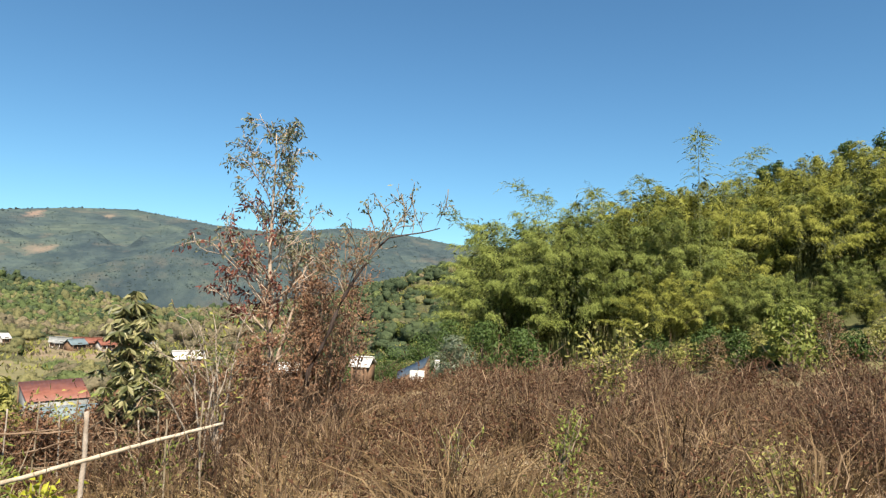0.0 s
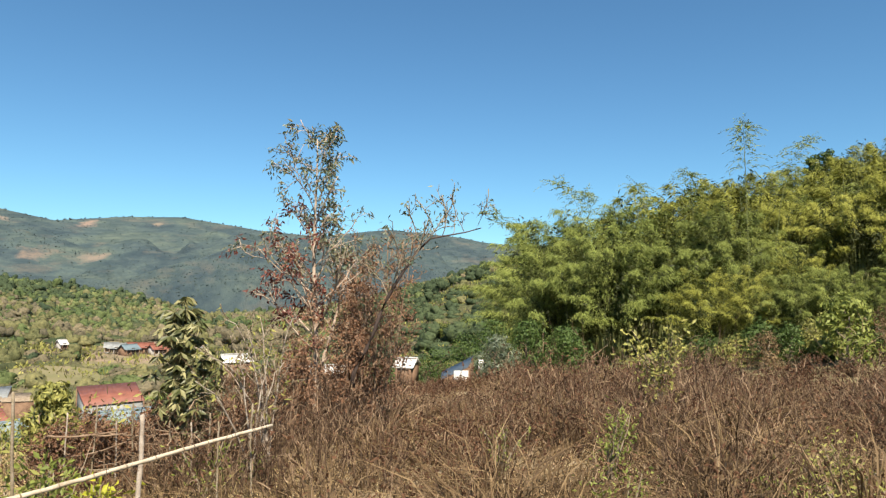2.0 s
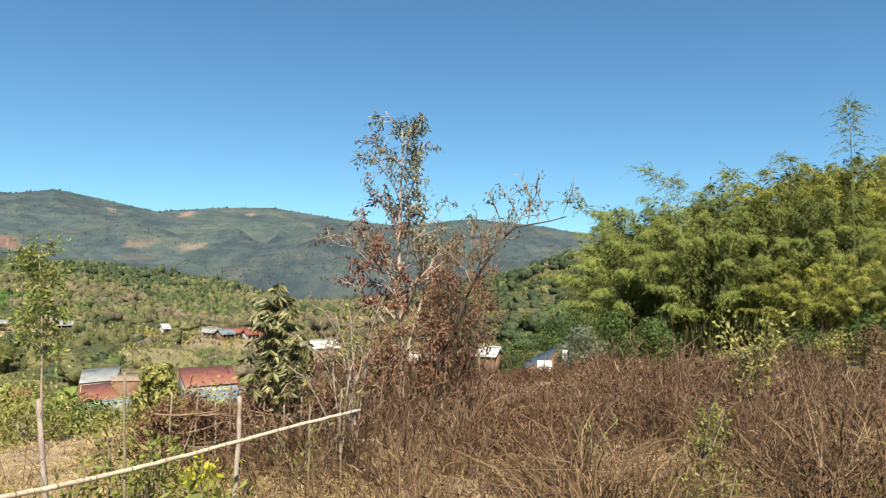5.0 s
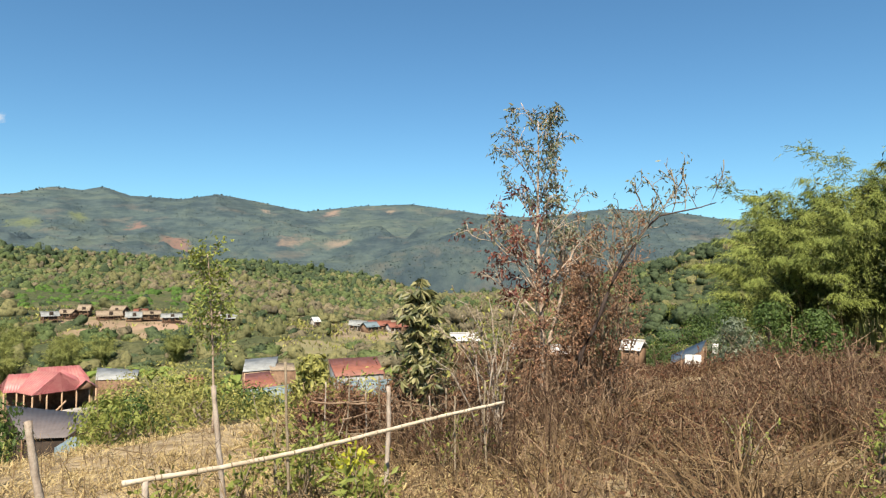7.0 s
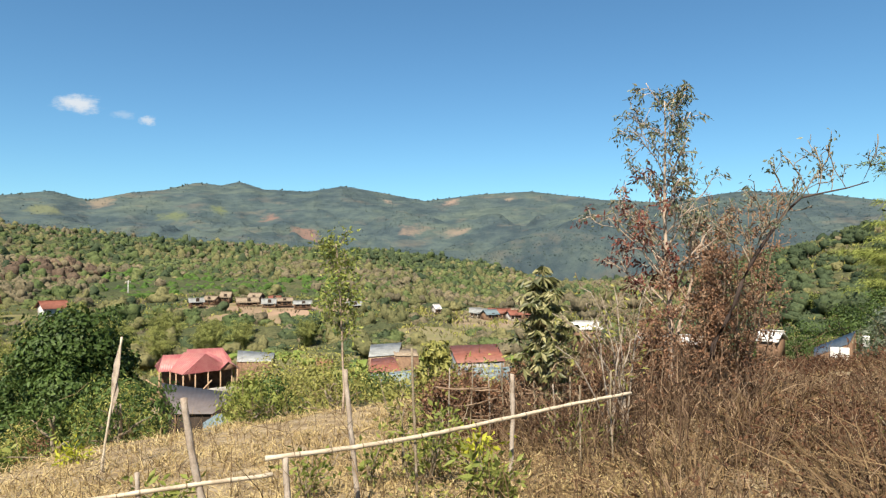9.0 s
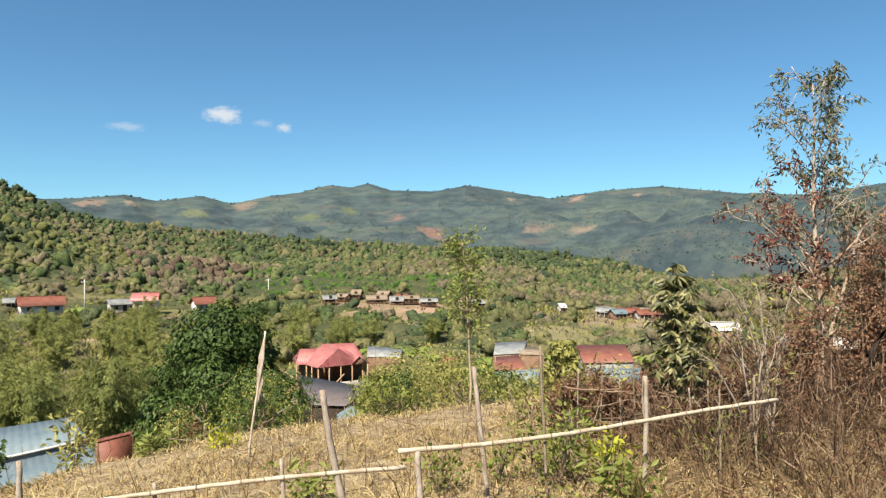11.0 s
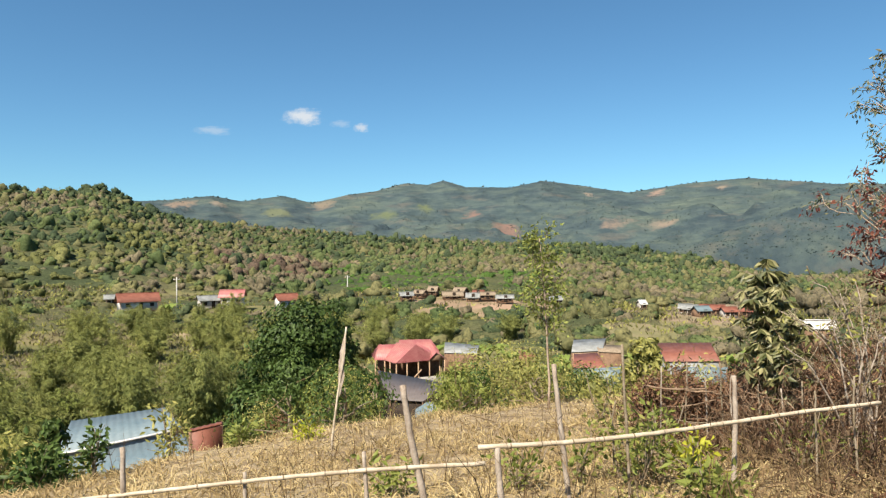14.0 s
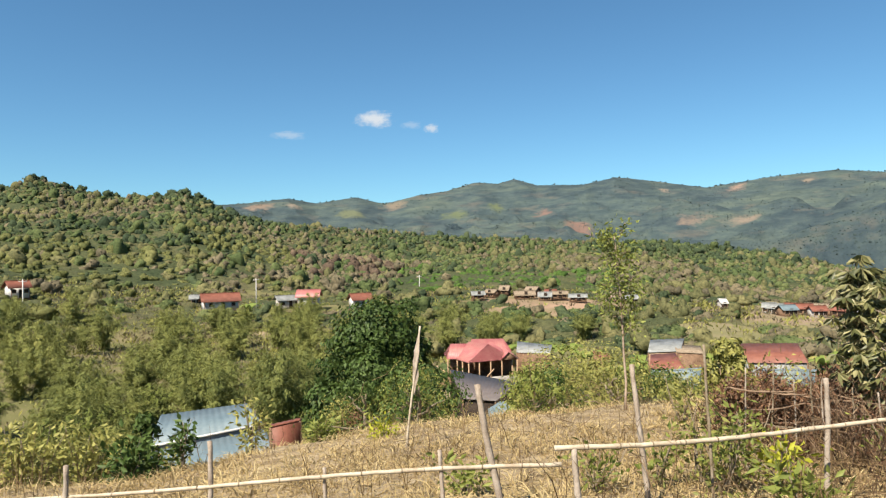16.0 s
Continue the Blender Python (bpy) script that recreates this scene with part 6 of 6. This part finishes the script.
# ---- shrubs, weeds and bananas ----
def shrub(label, az, d, radius, high, seed, mat, leaf=(0.14, 0.06), count=700, name="shrub", stems=7):
    """A low bush of thin stems with leaves along them."""
    rng = np.random.default_rng(seed)
    t = thing(name, label, "shrub", at=Matrix.Translation(spot(az, d, -0.05)))
    b, w = [], []
    per = count // stems
    for q in range(stems):
        a = q * 2.4 + rng.uniform(-0.4, 0.4)
        s, r = limb(rng, (0, 0, 0), (math.cos(a) * radius / high * rng.uniform(0.2, 1.1), math.sin(a) * radius / high * rng.uniform(0.2, 1.1), 1), high * rng.uniform(0.7, 1.1), 0.012 + high * 0.006, 0.004, 6, 0.13)
        part("stem", tube(s, r, 5), "grey_stem", t)
        f = rng.uniform(0.15, 1.0, per) ** 0.7 * 6
        i = np.minimum(f.astype(int), 5)
        at = s[i] + (s[i + 1] - s[i]) * (f - i)[:, None]
        o = rng.normal(size=(per, 3)) * [1, 1, 0.7] * radius * 0.3
        b.append(at + o)
        w.append(o / radius + rng.normal(size=(per, 3)) * 0.4 + [0, 0, 0.1])
    b = np.concatenate(b)
    b[:, 2] = np.maximum(b[:, 2], 0.02)
    tagged(part("foliage", leaves(b, np.concatenate(w), leaf[0] * rng.uniform(0.6, 1.3, len(b)), leaf[1] * rng.uniform(0.7, 1.3, len(b)), rng), mat, t), kind="stuff")
    return t


def banana(az, d, high, seed):
    rng = np.random.default_rng(seed)
    t = thing("banana_plant", "banana plant with long arching split leaves", "banana plant", "bananas round the houses", at=Matrix.Translation(spot(az, d, -0.1)))
    part("stem", tube(np.array([[0, 0, 0], [0.05, 0, high * 0.5]]), [0.16, 0.1], 7), "culm", t)
    for q in range(8):
        a = q * 2.4 + rng.uniform(-0.3, 0.3)
        u = np.linspace(0, 1, 7)
        reach, lift = high * rng.uniform(0.35, 0.6), high * rng.uniform(0.45, 0.75)
        x, z = reach * u, high * 0.5 + lift * (u - 0.75 * u ** 2.6)
        wd = high * 0.09 * np.sin(np.pi * np.clip(u * 0.85 + 0.12, 0, 1)) + 0.02
        rib = np.stack([np.cos(a) * x, np.sin(a) * x, z], 1)
        side = np.array([-math.sin(a), math.cos(a), 0])
        v = np.concatenate([rib, rib + side * wd[:, None] - [0, 0, 0.06], rib - side * wd[:, None] - [0, 0, 0.06]])
        i = np.arange(6)[:, None]
        part("leaf", (v, np.concatenate([i + [0, 1, 8], i + [0, 8, 7], i + [0, 14, 15], i + [0, 15, 1]])), "banana", t)


def plants():
    rng = np.random.default_rng(131)
    for q, (az, d, h) in enumerate(((49.5, 100, 4.2), (48.3, 101, 4.6), (47.2, 99, 4.4), (46.2, 98, 4.6), (45.2, 96, 4.4), (44.4, 97, 4.6), (43.6, 90, 4.5), (42.8, 92, 4.2), (41.2, 74, 4.8), (40.2, 76, 4.6), (39.4, 78, 4.2), (33.5, 88, 4), (71.0, 160, 6.0), (38.9, 86, 4.2), (25.9, 86, 4.0), (24.8, 90, 4.0))):
        banana(az, d, h, 140 + q)
    olive, green, light = "olive_leaf", "broad_green", "light_green"
    words = {olive: "olive-green scrub bush with small dry leaves", green: "dark green leafy bush on the slope", light: "yellow-green leafy bush on the slope"}
    # how high scrub may rise, as an angle, so that the houses stay clear
    sight = [(26, -9.4), (39, -9.2), (40.5, -8.2), (48, -8.4), (49.5, -12.2), (56, -12.2), (57.5, -8.5), (63, -9), (67, -14), (79, -15.5), (81, -11), (92, -9)]

    def room(az, d):
        return EYE + d * math.tan(radians(float(across(az, sight)))) - float(ground(az, d))

    # scrub along the foot of the field and round the houses
    for q in range(74):
        az = rng.uniform(28, 62)
        lo = 17.5 if az < 50 else 17
        d = rng.uniform(lo, 48)
        if 49 < az < 57 and d < 47:
            continue
        k = [olive, olive, olive, light, green][int(rng.integers(0, 5))]
        r = rng.uniform(0.8, 1.7) * (0.6 + d / 45)
        h = min(r * rng.uniform(1.3, 2.0), room(az, d))
        if h > 0.5:
            leafy_tree("scrub_bush", words[k], az, d, min(r, h * 0.8), h, 600 + q, k, (0.13, 0.055), 1500, 0.05, "grey_stem", "bush", 0, 6)
    for az, d, r, h, k, s in ((46.5, 34, 2.0, 4.6, olive, 1), (44.5, 30, 1.8, 4.0, olive, 2), (46.8, 44, 1.8, 4.2, olive, 3), (42.6, 28, 1.5, 3.6, olive, 4), (45.6, 24, 1.0, 2.2, olive, 5), (57.2, 27, 1.6, 3.4, olive, 6), (58.2, 24, 1.2, 2.4, olive, 7), (56.2, 25, 1.0, 1.9, olive, 8),
                              (63.5, 26, 1.2, 2.2, olive, 9), (39.4, 24, 0.9, 1.5, olive, 10), (32.6, 13.5, 0.5, 1.5, olive, 11), (36.6, 20, 0.9, 0.9, olive, 12)):
        leafy_tree("scrub_bush", words[k], az, d, r, h, 700 + s, k, (0.13, 0.05), 2600, 0.03, "grey_stem", "bush", 0, 8)
    # thickets left of the round tree
    for q in range(60):
        az, d = rng.uniform(63, 92), rng.uniform(33, 78)
        if abs(az - 73) < 6 and d < 36:
            continue
        k = [olive, olive, light, olive][int(rng.integers(0, 4))]
        r = rng.uniform(1.2, 2.4)
        h = min(r * rng.uniform(1.0, 1.5), room(az, d))
        if h > 0.5:
            leafy_tree("scrub_bush", words[k], az, d, min(r, h), h, 800 + q, k, (0.18, 0.075), 1400, 0.05, "grey_stem", "bush", 0, 6)
    for q in range(20):
        az, d = rng.uniform(77, 92), rng.uniform(15, 25)
        k = [olive, olive, light, green][int(rng.integers(0, 4))]
        shrub(words[k], az, d, rng.uniform(0.5, 0.9), rng.uniform(0.8, 1.5), 900 + q, k, (0.15, 0.06), 420)
    # undergrowth at the foot of the bamboo
    for q in range(26):
        az, d = rng.uniform(-39, -14), rng.uniform(35, 38)
        k = [green, green, green, olive, green][int(rng.integers(0, 5))]
        r = rng.uniform(0.6, 1.3)
        leafy_tree("undergrowth_bush", words[k], az, d, r, r * rng.uniform(1.0, 1.7), 1000 + q, k, (0.15, 0.06), 1800, 0.03, "grey_stem", "bush", 0, 6)
    leafy_tree("green_bush", "fresh green broadleaf bush at the foot of the bamboo", -26.9, 33.5, 1.3, 3.0, 1061, light, (0.26, 0.12), 1500, 0.1, "grey_stem", "bush", 0, 7)
    for q, (az, d, r, h) in enumerate(((4.6, 50, 2.3, 3.9), (7.8, 54, 2.4, 4.2), (1.6, 54, 2.4, 5.0), (-3.4, 39, 1.7, 3.6), (-6.6, 38.5, 1.5, 2.8), (-0.6, 46, 1.9, 4.6), (10.4, 58, 2.2, 3.6))):
        leafy_tree("green_bush", "dark green leafy bush in the hollow below the bamboo", az, d, r, h, 1080 + q, green, (0.17, 0.075), 4200, 0.03, "dark_bark", "bush", 0, 9)
    leafy_tree("green_bush", "grey-green leafy bush beside a small hut", -1.0, 33, 1.2, 2.4, 1062, "grey_green_leaf", (0.16, 0.06), 2600, 0.05, "grey_stem", "bush", 0, 8)
    # trees on the hill's skyline above the bamboo
    for q, (az, d, el, r) in enumerate(((-30.8, 136, 11.9, 1.9), (-26.2, 138, 10.8, 1.9), (-25.2, 140, 10.4, 1.5), (-33.0, 132, 12.3, 2.2))):
        high = EYE + d * math.tan(radians(el)) - float(ground(az, d))
        leafy_tree("hilltop_tree", "dark broadleaf tree standing over the bamboo on the hill", az, d, r, high, 1070 + q, green, (0.5, 0.3), 900, 1 - 2.6 * r / high, "dark_bark", "tree", 0, 6)
    leafy_tree("withered_bush", "withered tan bush at the foot of the bamboo", -21.6, 34, 0.9, 1.7, 1063, "tan_blade", (0.14, 0.05), 1500, 0.03, "grey_stem", "bush", 0, 6)
    leafy_tree("withered_bush", "rust-brown withered bush among the houses", 33.4, 58, 1.7, 3.0, 1065, "rust_leaf", (0.16, 0.06), 2000, 0.05, "grey_stem", "bush", 0, 7)
    leafy_tree("withered_bush", "rust-brown withered bush among the houses", 62.5, 25.5, 0.9, 1.7, 1066, "rust_leaf", (0.1, 0.04), 1500, 0.05, "grey_stem", "bush", 0, 6)
    leafy_tree("withered_bush", "withered tan bush at the foot of the bamboo", -29.4, 34, 1.0, 2.3, 1064, "tan_blade", (0.14, 0.05), 1700, 0.03, "grey_stem", "bush", 0, 6)
    # single plants among brush and straw
    for az, d, r, h, k, n, leaf in ((-9.6, 8.0, 0.26, 1.0, light, 330, (0.06, 0.026)), (-10.6, 6.4, 0.22, 0.6, light, 240, (0.05, 0.022)), (-1.3, 8.0, 0.1, 0.9, light, 120, (0.05, 0.02)), (-13.8, 17, 0.6, 2.3, olive, 520, (0.15, 0.07)), (-23.0, 7.5, 0.3, 0.5, light, 240, (0.06, 0.024)),
                                    (-27.0, 6.6, 0.35, 0.6, olive, 420, (0.05, 0.02)), (-25.6, 8.4, 0.45, 0.8, olive, 480, (0.055, 0.022)), (-30.5, 5.4, 0.35, 0.45, light, 200, (0.14, 0.05)), (31.6, 8.3, 0.34, 0.8, light, 110, (0.1, 0.035)), (29.4, 7.6, 0.35, 0.6, "yellow_leaf", 120, (0.12, 0.045)),
                                    (33.6, 7.3, 0.34, 0.85, light, 240, (0.1, 0.038)), (27.9, 6.4, 0.24, 0.5, light, 220, (0.13, 0.05)), (35.0, 7.6, 0.34, 0.9, olive, 240, (0.1, 0.036)), (38.2, 7.6, 0.25, 0.6, light, 120, (0.1, 0.04)), (43.2, 7.2, 0.25, 0.55, light, 130, (0.1, 0.04)), (53.4, 7.4, 0.25, 0.5, light, 150, (0.11, 0.045)),
                                    (65.5, 14, 0.3, 0.5, light, 160, (0.16, 0.06)), (60.2, 12.5, 0.35, 0.35, "yellow_leaf", 160, (0.12, 0.04)), (75.9, 12.5, 0.25, 1.0, green, 150, (0.15, 0.06)), (70.6, 13.5, 0.4, 1.0, olive, 260, (0.13, 0.05)), (79.5, 12.5, 0.5, 0.8, green, 340, (0.18, 0.07)),
                                    (22.0, 8.6, 0.26, 0.7, light, 140, (0.07, 0.028)), (18.5, 9.0, 0.22, 0.5, light, 110, (0.06, 0.024)), (30.4, 11.2, 0.7, 1.2, olive, 320, (0.11, 0.04)), (36.2, 12.5, 0.5, 0.9, olive, 220, (0.1, 0.035)), (33.4, 6.2, 0.3, 0.4, olive, 130, (0.07, 0.028))):
        label = {light: "small fresh green plant among dry weeds", "yellow_leaf": "plant with bright yellow-green leaves", olive: "greyish olive weed with fine leaves", green: "glossy green shrub at the field's edge"}[k]
        shrub(label, az, d, r, h, int(1100 + az * 7 + d), k, leaf, n, "weed" if h < 1 else "shrub", 5)


plants()


# ---- sky backdrop ----
def cloud(az, el, wide, high, seed, strength):
    """A small fair-weather cloud, far behind the mountains."""
    d = 4400
    m = bpy.data.materials.new("cloud")
    m.use_nodes = True
    n, l = m.node_tree.nodes, m.node_tree.links
    n.remove(n["Principled BSDF"])
    tc = n.new("ShaderNodeTexCoord").outputs["Object"]
    ln = n.new("ShaderNodeVectorMath")
    ln.operation = "LENGTH"
    l.new(tc, ln.inputs[0])
    nz = noise_node(n, l, 2.4, 5, 0.6, tc)
    s = n.new("ShaderNodeMath")
    s.operation = "MULTIPLY_ADD"
    l.new(nz, s.inputs[0])
    s.inputs[1].default_value = 1.1
    l.new(ln.outputs["Value"], s.inputs[2])
    r = n.new("ShaderNodeMapRange")
    r.interpolation_type = "SMOOTHSTEP"
    l.new(s.outputs[0], r.inputs[0])
    r.inputs[1].default_value, r.inputs[2].default_value, r.inputs[3].default_value, r.inputs[4].default_value = 0.7, 1.35, strength, 0.0
    em = n.new("ShaderNodeEmission")
    em.inputs[0].default_value, em.inputs[1].default_value = (0.86, 0.93, 1.0, 1), 0.37
    tr = n.new("ShaderNodeBsdfTransparent")
    mx = n.new("ShaderNodeMixShader")
    l.new(r.outputs[0], mx.inputs[0])
    l.new(tr.outputs[0], mx.inputs[1])
    l.new(em.outputs[0], mx.inputs[2])
    l.new(mx.outputs[0], n["Material Output"].inputs[0])
    v = np.array([[math.cos(a) * 1.3, 0, math.sin(a) * 1.3] for a in np.linspace(0, 2 * math.pi, 24, endpoint=False)] + [[0, 0, 0]])
    i = np.arange(24)
    ob = part("cloud", (v, np.stack([i, (i + 1) % 24, np.full(24, 24)], 1)), m)
    ob.matrix_basis = Matrix.Translation(seen(az, el, d)) @ Matrix.Rotation(radians(az), 4, "Z") @ Matrix.Diagonal((d * math.tan(radians(wide / 2)), 1, d * math.tan(radians(high / 2)), 1))
    tagged(ob, "small white fair-weather cloud in a clear sky", "cloud", kind="structure")


cloud(60.5, 11.85, 4.6, 2.2, 1, 1.0)
cloud(55.7, 11.05, 1.9, 1.2, 2, 0.75)
cloud(57.4, 11.35, 2.6, 1.0, 3, 0.3)
cloud(67.6, 10.5, 4.2, 1.1, 4, 0.4)
